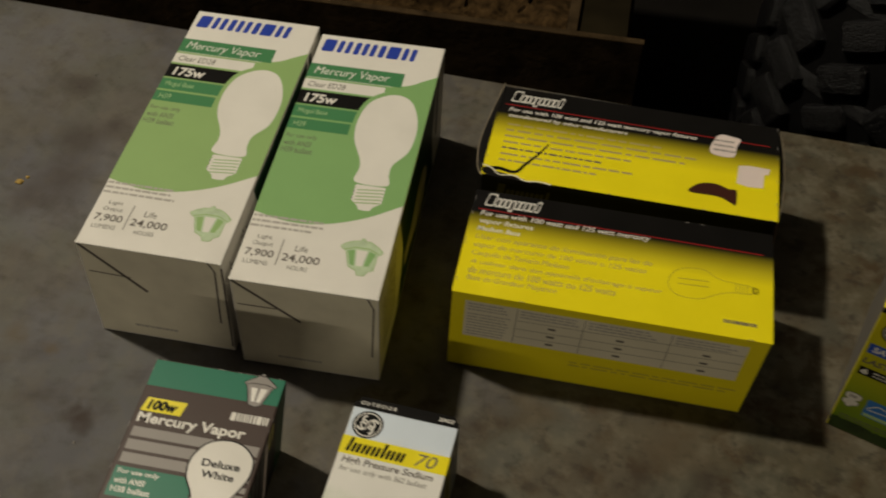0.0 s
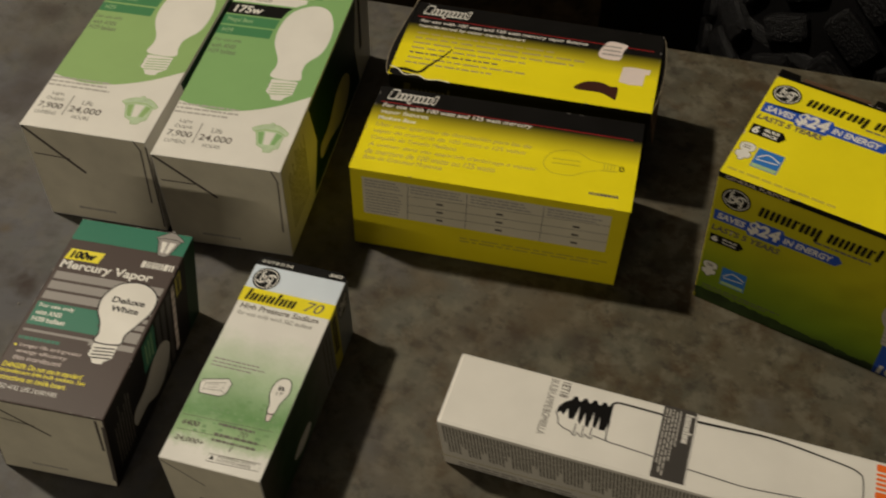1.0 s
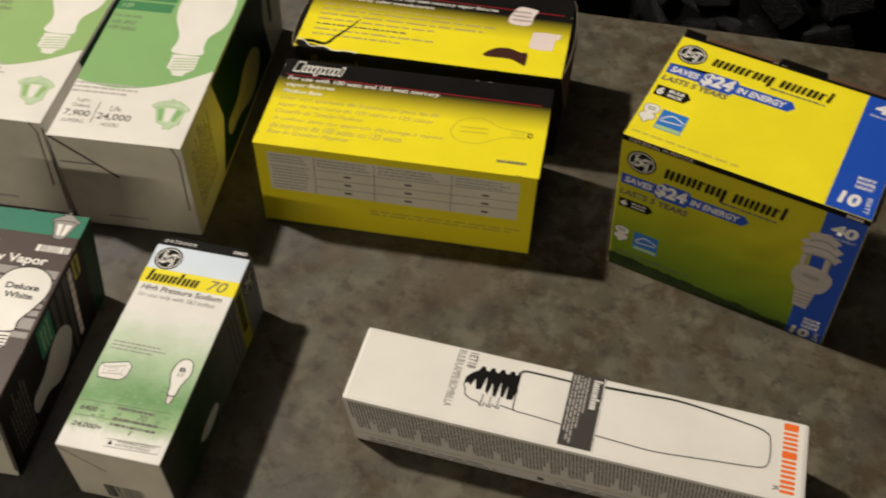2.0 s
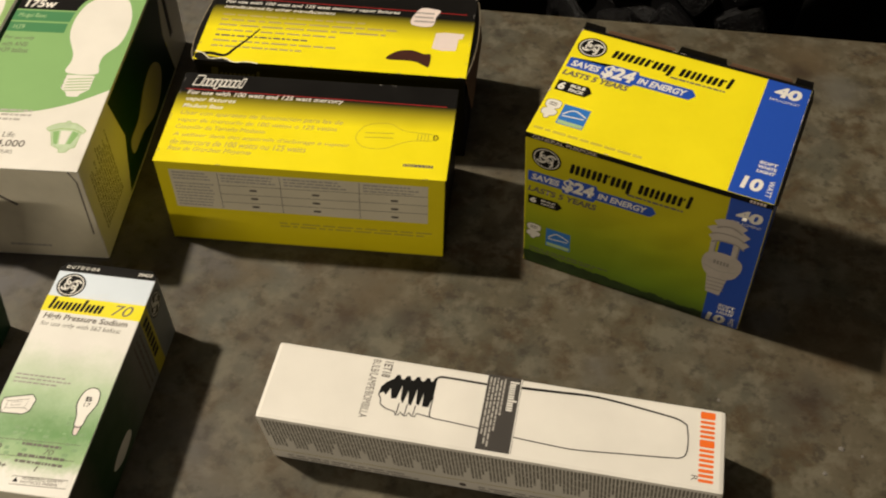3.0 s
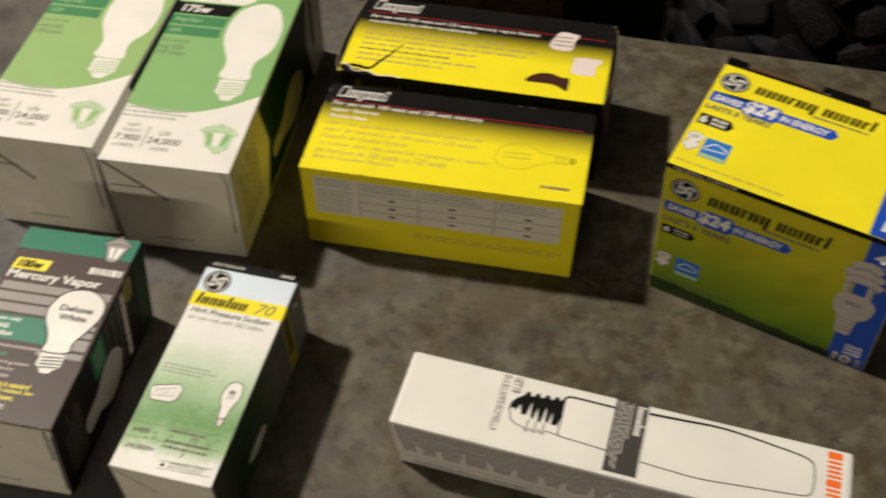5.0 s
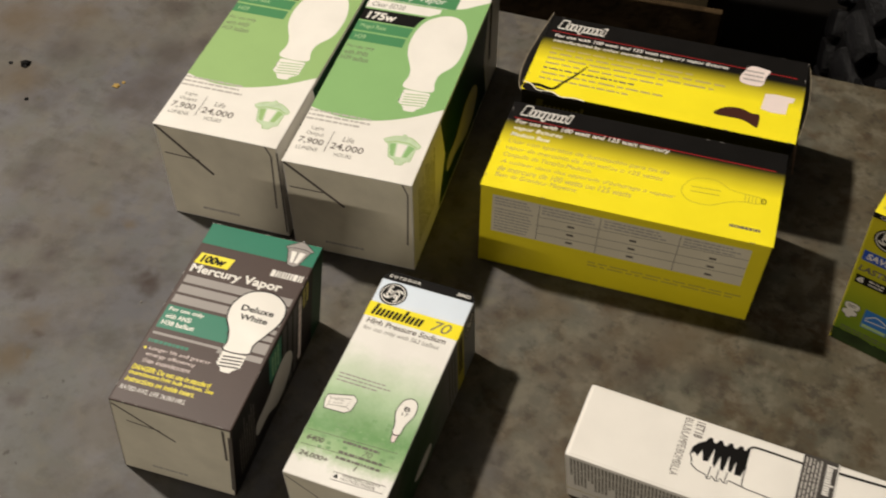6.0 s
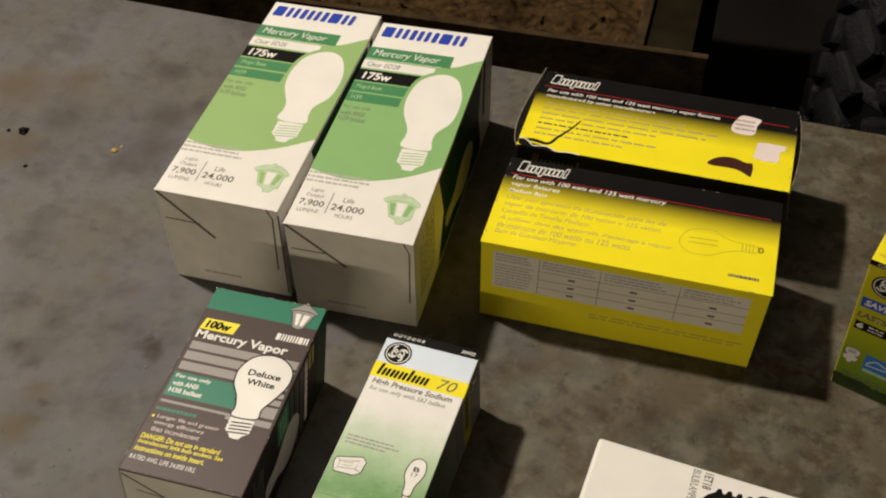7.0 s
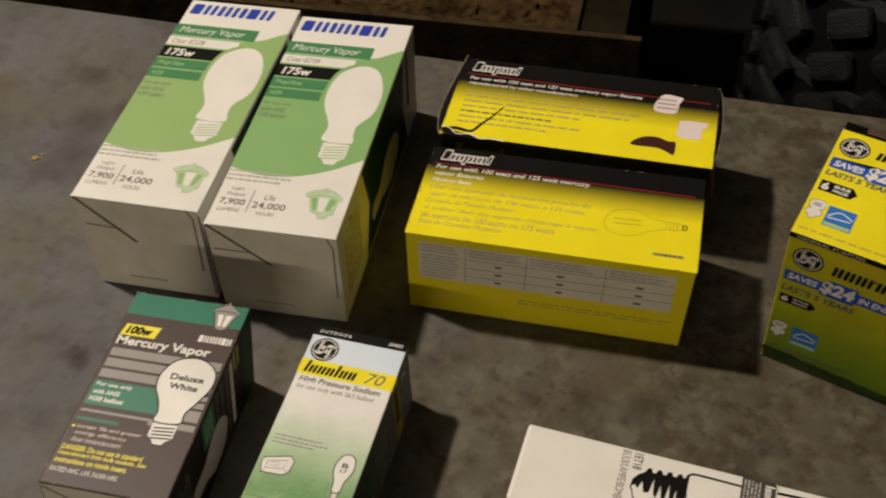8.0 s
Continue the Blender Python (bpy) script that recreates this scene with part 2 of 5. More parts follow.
def box_bm(x0, y0, z0, x1, y1, z1, bevel=0.0, bm=None):
    bm = bm or bmesh.new()
    r = bmesh.ops.create_cube(bm, size=1.0)
    for v in r["verts"]:
        v.co = Vector(((x0 + x1) / 2 + v.co.x * (x1 - x0), (y0 + y1) / 2 + v.co.y * (y1 - y0), (z0 + z1) / 2 + v.co.z * (z1 - z0)))
    if bevel:
        es = list({e for v in r["verts"] for e in v.link_edges})
        bmesh.ops.bevel(bm, geom=es, offset=bevel, segments=2, affect="EDGES", profile=0.6)
    return bm


class Face:
    """One side of a carton: origin, the vectors across and up it, and the way outwards."""

    def __init__(self, owner, o, a, b):
        self.owner, self.o, self.u, self.v = owner, Vector(o), Vector(a) - Vector(o), Vector(b) - Vector(o)
        self.n = self.u.cross(self.v).normalized()
        self.w, self.h = self.u.length, self.v.length
        self.d = self.owner.matrix_world

    def at(self, x, y, layer=1.0):
        return self.o + self.u * x + self.v * y + self.n * (0.00005 * layer)


class Carton:
    """A printed folding carton: its base centre, yaw in degrees, width, length, height and the offset of its top."""

    def __init__(self, name, label, place, yaw, w, l, h, kx, ky, mat, group="", bevel=0.0009):
        self.root = thing(name, label, "box", (*place, 0), yaw, group)
        c, s = math.cos(radians(yaw)), math.sin(radians(yaw))
        sx, sy = c * kx + s * ky, -s * kx + c * ky
        p = {}
        for k, (a, b) in dict(fl=(-1, -1), fr=(1, -1), bl=(-1, 1), br=(1, 1)).items():
            p["b" + k] = Vector((a * w / 2, b * l / 2, 0.0003))
            p["t" + k] = Vector((a * w / 2 + sx, b * l / 2 + sy, h))
        self.p = p
        bm = bmesh.new()
        v = {k: bm.verts.new(q) for k, q in p.items()}
        for ks in (("tfl", "tfr", "tbr", "tbl"), ("bfl", "bbl", "bbr", "bfr"), ("bfl", "bfr", "tfr", "tfl"), ("bfr", "bbr", "tbr", "tfr"),
                   ("bbr", "bbl", "tbl", "tbr"), ("bbl", "bfl", "tfl", "tbl")):
            bm.faces.new([v[k] for k in ks])
        bmesh.ops.bevel(bm, geom=list(bm.edges), offset=bevel, segments=2, affect="EDGES", profile=0.6)
        self.body = part("body", bm, mat, self.root)
        self.top = Face(self.root, p["tfl"], p["tfr"], p["tbl"])
        self.front = Face(self.root, p["bfl"], p["bfr"], p["tfl"])
        self.right = Face(self.root, p["bfr"], p["bbr"], p["tfr"])
        self.left = Face(self.root, p["bbl"], p["bfl"], p["tbl"])



def poly(face, name, pts, mat, layer=1.0, label="", parent=None):
    """A printed patch: a polygon on a side of a carton, in fractions of its width and height."""
    bm = bmesh.new()
    bm.faces.new([bm.verts.new(face.at(x, y, layer)) for x, y in pts])
    bmesh.ops.triangulate(bm, faces=bm.faces[:])
    for f in bm.faces:
        f.normal_update()
        if f.normal.dot(face.n) < 0:
            f.normal_flip()
    return part(name, bm, mat, parent or face.owner, label)


def rect(face, name, x0, y0, x1, y1, mat, layer=1.0, slant=0.0, label="", parent=None):
    return poly(face, name, [(x0, y0), (x1, y0), (x1 + slant, y1), (x0 + slant, y1)], mat, layer, label, parent)


def quads(face, name, boxes, mat, layer=1.0, label="", parent=None):
    """Many small printed bars in one patch."""
    vs, fs = [], []
    for x0, y0, x1, y1 in boxes:
        k = len(vs)
        vs += [face.at(x0, y0, layer), face.at(x1, y0, layer), face.at(x1, y1, layer), face.at(x0, y1, layer)]
        fs.append((k, k + 1, k + 2, k + 3))
    me = bpy.data.meshes.new(name)
    me.from_pydata(vs, [], fs)
    me.materials.append(mat)
    ob = new(name, me)
    ob.parent = parent or face.owner
    return tagged(ob, label, kind="stuff")


def smooth(ctrl, closed=True, steps=6):
    """A smooth line through a few control points."""
    n, out = len(ctrl), []
    for i in range(n if closed else n - 1):
        q = [Vector(ctrl[(i + k) % n] if closed else ctrl[min(max(i + k, 0), n - 1)]) for k in (-1, 0, 1, 2)]
        for s in range(steps):
            t = s / steps
            p = 0.5 * (2 * q[1] + (q[2] - q[0]) * t + (2 * q[0] - 5 * q[1] + 4 * q[2] - q[3]) * t * t + (3 * q[1] - q[0] - 3 * q[2] + q[3]) * t ** 3)
            out.append((p.x, p.y))
    return out if closed else out + [tuple(ctrl[-1])]


def disc(face, name, cx, cy, r, mat, layer=1.0, label="", turns=28, parent=None, squash=1.0):
    """A round patch of radius r metres."""
    return poly(face, name, [(cx + r * math.cos(a) / face.w, cy + squash * r * math.sin(a) / face.h) for a in (2 * math.pi * i / turns for i in range(turns))], mat, layer, label, parent)


def stroke(face, name, pts, width, mat, layer=1.5, closed=False, label="", parent=None):
    """A printed line of a given width in metres; width may be a list, one for each point."""
    n = len(pts)
    q = [Vector((x * face.w, y * face.h)) for x, y in pts]
    vs, fs = [], []
    for i in range(n):
        a, b = (q[i - 1], q[(i + 1) % n]) if closed else (q[max(i - 1, 0)], q[min(i + 1, n - 1)])
        d = (b - a).normalized()
        h = (width[i] if isinstance(width, list) else width) / 2
        for s in (1, -1):
            p = q[i] + Vector((-d.y, d.x)) * h * s
            vs.append(face.at(p.x / face.w, p.y / face.h, layer))
    for i in range(n if closed else n - 1):
        j = (i + 1) % n
        fs.append((2 * i + 1, 2 * j + 1, 2 * j, 2 * i))
    me = bpy.data.meshes.new(name)
    me.from_pydata(vs, [], fs)
    me.materials.append(mat)
    ob = new(name, me)
    ob.parent = parent or face.owner
    return tagged(ob, label)


def words(face, text, x0, y0, x1, y1, mat, layer=2.0, lean=0.0, bold=0.0, turned=False, slope=0.0, parent=None):
    """Lettering that fills a rectangle of the side; turned: it reads from the far edge down; slope: rise along the line."""
    cu = bpy.data.curves.new("lettering", "FONT")
    cu.body, cu.shear, cu.offset, cu.resolution_u = text, lean, bold, 3
    tmp = bpy.data.objects.new("lettering", cu)
    scene.collection.objects.link(tmp)
    me = bpy.data.meshes.new_from_object(tmp.evaluated_get(bpy.context.evaluated_depsgraph_get()))
    bpy.data.objects.remove(tmp)
    xs, ys = [v.co.x for v in me.vertices], [v.co.y for v in me.vertices]
    ax, ay, bx, by = min(xs), min(ys), max(xs), max(ys)
    for v in me.vertices:
        a, b = (v.co.x - ax) / (bx - ax), (v.co.y - ay) / max(by - ay, 1e-6)
        if turned:
            a, b = b, 1 - a
        v.co = face.at(x0 + (x1 - x0) * a, y0 + (y1 - y0) * b + slope * a, layer)
    me.name = "lettering"
    me.materials.clear()
    me.materials.append(mat)
    ob = new("lettering", me)
    ob.parent = parent or face.owner
    return ob


# each sign of a pattern: the bars of one cell, as (from, to, bottom, top); W is one broad block, p hangs low, i is narrow
BARS = {
    "T": (0.92, ((0.04, 0.32, 0.2, 1.0), (0.50, 0.78, 0.2, 1.0))),
    "W": (0.88, ((0.04, 0.74, 0.2, 1.0),)),
    "i": (0.50, ((0.06, 0.38, 0.2, 1.0),)),
    "x": (0.90, ((0.04, 0.36, 0.2, 0.74), (0.47, 0.79, 0.2, 0.74))),
    "m": (1.30, ((0.04, 0.32, 0.2, 0.74), (0.46, 0.74, 0.2, 0.74), (0.88, 1.16, 0.2, 0.74))),
    "r": (0.62, ((0.04, 0.34, 0.2, 0.74), (0.38, 0.54, 0.56, 0.74))),
    "t": (0.56, ((0.10, 0.40, 0.2, 0.92),)),
    "p": (0.90, ((0.04, 0.36, 0.2, 0.74), (0.47, 0.79, 0.0, 0.74))),
    " ": (0.45, ()),
}


def wordmark(face, pattern, x0, y0, x1, y1, mat, layer=2.0, lean=0.0, turned=False, label="", grow=0.0):
    """A brand's mark as a row of plain upright bars, in the rhythm of the pattern."""
    n = sum(BARS[c][0] for c in pattern)
    vs, fs, at = [], [], 0.0
    for c in pattern:
        for a0, a1, b0, b1 in BARS[c][1]:
            a0, a1, b0, b1 = a0 - grow, a1 + grow, b0 - grow, b1 + grow
            e, d = 0.07, 0.07
            k = len(vs)
            for a, b in ((a0 + e, b0), (a1 - e, b0), (a1, b0 + d), (a1, b1 - d), (a1 - e, b1), (a0 + e, b1), (a0, b1 - d), (a0, b0 + d)):
                a = (at + a + lean * (b - 0.2)) / n
                if turned:
                    a, b = b, 1 - a
                vs.append(face.at(x0 + (x1 - x0) * a, y0 + (y1 - y0) * b, layer))
            fs.append(tuple(range(k + 7, k - 1, -1)) if turned else tuple(range(k, k + 8)))
        at += BARS[c][0]
    me = bpy.data.meshes.new("wordmark")
    me.from_pydata(vs, [], fs)
    me.materials.append(mat)
    ob = new("wordmark", me)
    ob.parent = face.owner
    return tagged(ob, label, kind="stuff")


def small_print(face, x0, y0, x1, y1, lines, mat, layer=1.6, fill=0.55, ragged=0.25, seed=1, upright=False, parent=None):
    """Print too small to read: lines of short bars."""
    rnd, out = random.Random(seed), []
    for i in range(lines):
        b0 = 1 - (i + 0.5 + fill / 2) / lines
        b1 = b0 + fill / lines
        a, end = 0.0, 1 - ragged * rnd.random()
        while a < end - 0.02:
            w = rnd.uniform(0.03, 0.13)
            q = (a, b0, min(a + w, end), b1)
            if upright:
                q = (1 - q[3], q[0], 1 - q[1], q[2])
            out.append((x0 + (x1 - x0) * q[0], y0 + (y1 - y0) * q[1], x0 + (x1 - x0) * q[2], y0 + (y1 - y0) * q[3]))
            a += w + 0.018
    return quads(face, "small_print", out, mat, layer, parent=parent)


def round_logo(face, cx, cy, r, layer=2.0, squash=1.0):
    """A black roundel with a pale ring and curls."""
    d = disc(face, "roundel", cx, cy, r, BLACK, layer, "black round emblem", squash=squash)
    ring = [(cx + 0.84 * r * math.cos(a) / face.w, cy + squash * 0.84 * r * math.sin(a) / face.h) for a in (2 * math.pi * i / 28 for i in range(28))]
    stroke(face, "ring", ring, r * 0.07, WHITE, layer + 0.6, closed=True, parent=d)
    for k in range(4):
        g = math.pi / 2 * k + 0.3
        pts = []
        for i in range(9):
            a, q = g + i * 0.16, r * (0.66 - 0.012 * i * i * 0.9)
            pts.append((cx + q * math.cos(a) / face.w, cy + squash * q * math.sin(a) / face.h))
        stroke(face, "curl", pts, r * 0.13, WHITE, layer + 0.6, parent=d)
    for sx in (-1, 1):
        pts = [(cx + (sx * 0.24 + 0.2 * math.cos(a)) * r / face.w, cy + squash * 0.3 * r * math.sin(a) / face.h) for a in (2 * math.pi * i / 12 for i in range(12))]
        stroke(face, "curl", pts, r * 0.1, WHITE, layer + 0.6, closed=True, parent=d)
    return d


def gradient(name, stops, axis, rough=0.42, jitter=0.0):
    return material(name, (1, 1, 1), rough, wear=0.06, stops=stops, axis=axis, jitter=jitter, gloss=0.14, warp=0.004)


def edge_wear(box, seed, mat, count=26):
    """Rubbed slivers along the upper edges of a carton, where the print has gone."""
    rnd, out = random.Random(seed), []
    f = box.top
    for i in range(count):
        side, a = rnd.randrange(4), rnd.random()
        l, w = rnd.uniform(0.001, 0.004), rnd.uniform(0.0002, 0.0004)
        if side < 2:
            y = 0.002 if side else 1 - w / f.h - 0.002
            out.append((a, y, min(a + l / f.w, 1), y + w / f.h))
        else:
            x = 0.002 if side == 2 else 1 - w / f.w - 0.002
            out.append((x, a, x + w / f.w, min(a + l / f.h, 1)))
    ob = quads(f, "rubbed_edge", out, mat, 4.2)
    return ob


# ---- the room ----
def slab(name, label, a, b, mat, kind="structure", category=""):
    ob = part(name, box_bm(*a, *b), mat)
    return tagged(ob, label, category, kind=kind)


FLOOR = -0.78
slab("floor", "dark grey concrete workshop floor", (-3.2, -3.2, FLOOR - 0.1), (3.2, 3.2, FLOOR), CONCRETE, category="floor")
# ceiling and walls are unseen, added to set how much light bounces
slab("ceiling", "unseen plaster workshop ceiling, dark to limit bounce", (-3.2, -3.2, 3.1), (3.2, 3.2, 3.2), PLASTER, category="ceiling")
slab("wall_north", "unseen plain workshop wall, dark to limit bounce", (-3.2, 3.0, FLOOR), (3.2, 3.2, 3.1), PLASTER, category="wall")
slab("wall_south", "unseen plain workshop wall, dark to limit bounce", (-3.2, -3.2, FLOOR), (3.2, -3.0, 3.1), PLASTER, category="wall")
slab("wall_east", "unseen plain workshop wall, dark to limit bounce", (3.0, -3.0, FLOOR), (3.2, 3.0, 3.1), PLASTER, category="wall")
slab("wall_west", "unseen plain workshop wall, dark to limit bounce", (-3.2, -3.0, FLOOR), (-3.0, 3.0, 3.1), PLASTER, category="wall")


# ---- the bench ----
SPOT_A, SPOT_B = (-0.403, 0.125), (-0.311, 0.122)

def bench():
    root = thing("workbench", "worn grey-blue painted steel workbench top with stains", "workbench", (0, 0, 0), -2.2)
    part("tabletop", box_bm(-1.0, -0.85, -0.035, 1.3, 0.318, 0.0, 0.004), BENCH, root)
    for x in (-0.92, 1.22):
        for y in (-0.78, 0.25):
            part("leg", box_bm(x - 0.03, y - 0.03, FLOOR, x + 0.03, y + 0.03, -0.035, 0.003), STEEL, root)
    return root


bench()


# ---- cartons on the bench ----
PA = Carton("lamp_carton", "white and green mercury vapor lamp carton lying on the bench", (-0.1469, 0.1234), 0.72, 0.0949, 0.2364, 0.0933, 0.0031, 0.0003, WHITE, "pair of tall lamp cartons")
PB = Carton("lamp_carton", "white and green mercury vapor lamp carton beside its twin", (-0.0470, 0.1200), 1.59, 0.0935, 0.2382, 0.0926, 0.0030, -0.0022, WHITE, "pair of tall lamp cartons")
NEAR = Carton("lamp_carton", "yellow and black lamp carton with a printed table on its side", (0.1413, 0.0706), 0.0, 0.1948, 0.0881, 0.0809, 0.0024, -0.0017, YELLOW, "pair of yellow cartons")
TORN = Carton("lamp_carton", "yellow and black lamp carton with a torn edge and stickers", (0.1462, 0.1741), -0.87, 0.1984, 0.0914, 0.0792, 0.0, 0.0, BLACK, "pair of yellow cartons")
MV = Carton("lamp_carton", "dark brown and green 100 watt mercury vapor lamp carton", (-0.0840, -0.1327), 0.72, 0.0777, 0.1421, 0.0848, 0.0124, -0.0003, BROWN)
SLIM = Carton("lamp_carton", "slim white and green sodium lamp carton with a yellow band", (0.0314, -0.1300), -2.45, 0.0635, 0.1545, 0.0586, 0.0, 0.0, WHITE)
LONG = Carton("lamp_carton", "long white lamp carton with a black outline of a bulb", (0.2870, -0.1260), -5.0, 0.2676, 0.0535, 0.0530, -0.0042, -0.0029, WHITE, bevel=0.0028)
MULTI = Carton("bulb_multipack", "large yellow and blue multipack of energy saving bulbs", (0.3851, 0.0583), -17.93, 0.1534, 0.1082, 0.1290, -0.0046, -0.0036, YELLOW)


# ---- the tall mercury vapor cartons ----
BULB = [(0.660, 0.752), (0.545, 0.710), (0.500, 0.635), (0.518, 0.555), (0.602, 0.478), (0.618, 0.440), (0.618, 0.390), (0.845, 0.388), (0.840, 0.430), (0.848, 0.472), (0.928, 0.525), (0.952, 0.590), (0.938, 0.660), (0.870, 0.730), (0.775, 0.758)]


def screw_base(face, x0, x1, y0, y1, layer, turns=5, line=GREYINK, skew=0.0):
    h, mid, w = y1 - y0, (x0 + x1) / 2, x1 - x0
    left, right = [], []
    for i in range(turns):
        a = y1 - 0.68 * h * i / turns
        left += [(x0 + 0.02 * w, a), (x0 - 0.03 * w, a - 0.07 * h)]
        right += [(x1 - 0.02 * w, a), (x1 + 0.03 * w, a - 0.07 * h)]
    tip = [(x0 + 0.06 * w, y0 + 0.30 * h), (mid - 0.26 * w, y0 + 0.16 * h), (mid - 0.2 * w, y0 + 0.02 * h), (mid, y0), (mid + 0.2 * w, y0 + 0.02 * h), (mid + 0.26 * w, y0 + 0.16 * h), (x1 - 0.06 * w, y0 + 0.30 * h)]
    base = poly(face, "screw_base", left + tip + right[::-1], WHITE, layer, "pale screw base picture")
    for i in range(turns):
        y = y0 + (y1 - y0) * (0.26 + 0.66 * i / turns)
        stroke(face, "thread", [(x0 + 0.02, y), (x1 - 0.01, y + 0.09 * (y1 - y0))], 0.0009, line, layer + 0.5, parent=base)


def lantern(face, cx, cy, w, h, layer, ink, paper):
    a = poly(face, "lantern_picture", [(cx - 0.5 * w, cy + 0.22 * h), (cx - 0.32 * w, cy + 0.36 * h), (cx - 0.1 * w, cy + 0.5 * h), (cx + 0.1 * w, cy + 0.5 * h), (cx + 0.32 * w, cy + 0.36 * h), (cx + 0.5 * w, cy + 0.22 * h), (cx + 0.38 * w, cy + 0.12 * h), (cx + 0.2 * w, cy - 0.42 * h), (cx + 0.05 * w, cy - 0.5 * h), (cx - 0.18 * w, cy - 0.45 * h), (cx - 0.38 * w, cy + 0.12 * h)], ink, layer, "small lantern picture")
    rim = [(cx - 0.5 * w, cy + 0.22 * h), (cx - 0.32 * w, cy + 0.36 * h), (cx - 0.1 * w, cy + 0.5 * h), (cx + 0.1 * w, cy + 0.5 * h), (cx + 0.32 * w, cy + 0.36 * h), (cx + 0.5 * w, cy + 0.22 * h), (cx + 0.38 * w, cy + 0.12 * h), (cx + 0.2 * w, cy - 0.42 * h), (cx + 0.05 * w, cy - 0.5 * h), (cx - 0.18 * w, cy - 0.45 * h), (cx - 0.38 * w, cy + 0.12 * h)]
    edge = WORNGREEN if ink is PALEGREEN else BLACK
    stroke(face, "lantern_outline", rim, 0.0005, edge, layer + 0.8, closed=True, parent=a)
    stroke(face, "lantern_outline", [(cx - 0.44 * w, cy + 0.17 * h), (cx - 0.2 * w, cy + 0.24 * h), (cx + 0.2 * w, cy + 0.24 * h), (cx + 0.44 * w, cy + 0.17 * h)], 0.0005, edge, layer + 0.8, parent=a)
    poly(face, "lantern_finial", [(cx - 0.05 * w, cy + 0.5 * h), (cx + 0.05 * w, cy + 0.5 * h), (cx + 0.03 * w, cy + 0.58 * h), (cx - 0.03 * w, cy + 0.58 * h)], ink, layer, parent=a)
    poly(face, "lantern_pane", [(cx - 0.24 * w, cy + 0.1 * h), (cx - 0.05 * w, cy + 0.1 * h), (cx - 0.03 * w, cy - 0.34 * h), (cx - 0.12 * w, cy - 0.34 * h)], paper, layer + 0.6, parent=a)
    poly(face, "lantern_pane", [(cx + 0.04 * w, cy + 0.1 * h), (cx + 0.26 * w, cy + 0.1 * h), (cx + 0.14 * w, cy - 0.34 * h), (cx + 0.03 * w, cy - 0.34 * h)], paper, layer + 0.6, parent=a)


def end_panel(box, seed, slits, mark=True):
    """A glued carton end: bare board with tuck-flap slits."""
    f = box.front
    panel = rect(f, "end_flap", 0.012, 0.015, 0.988, 0.985, BOARD, 1.0, label="bare grey board end flap")
    for pts, w in slits:
        stroke(f, "slit", pts, w * 1.4, CREASE, 2.0, parent=panel)
    if mark:
        small_print(f, 0.27, 0.11, 0.60, 0.15, 1, FAINT, 2.0, 0.6, 0.1, seed, parent=panel)


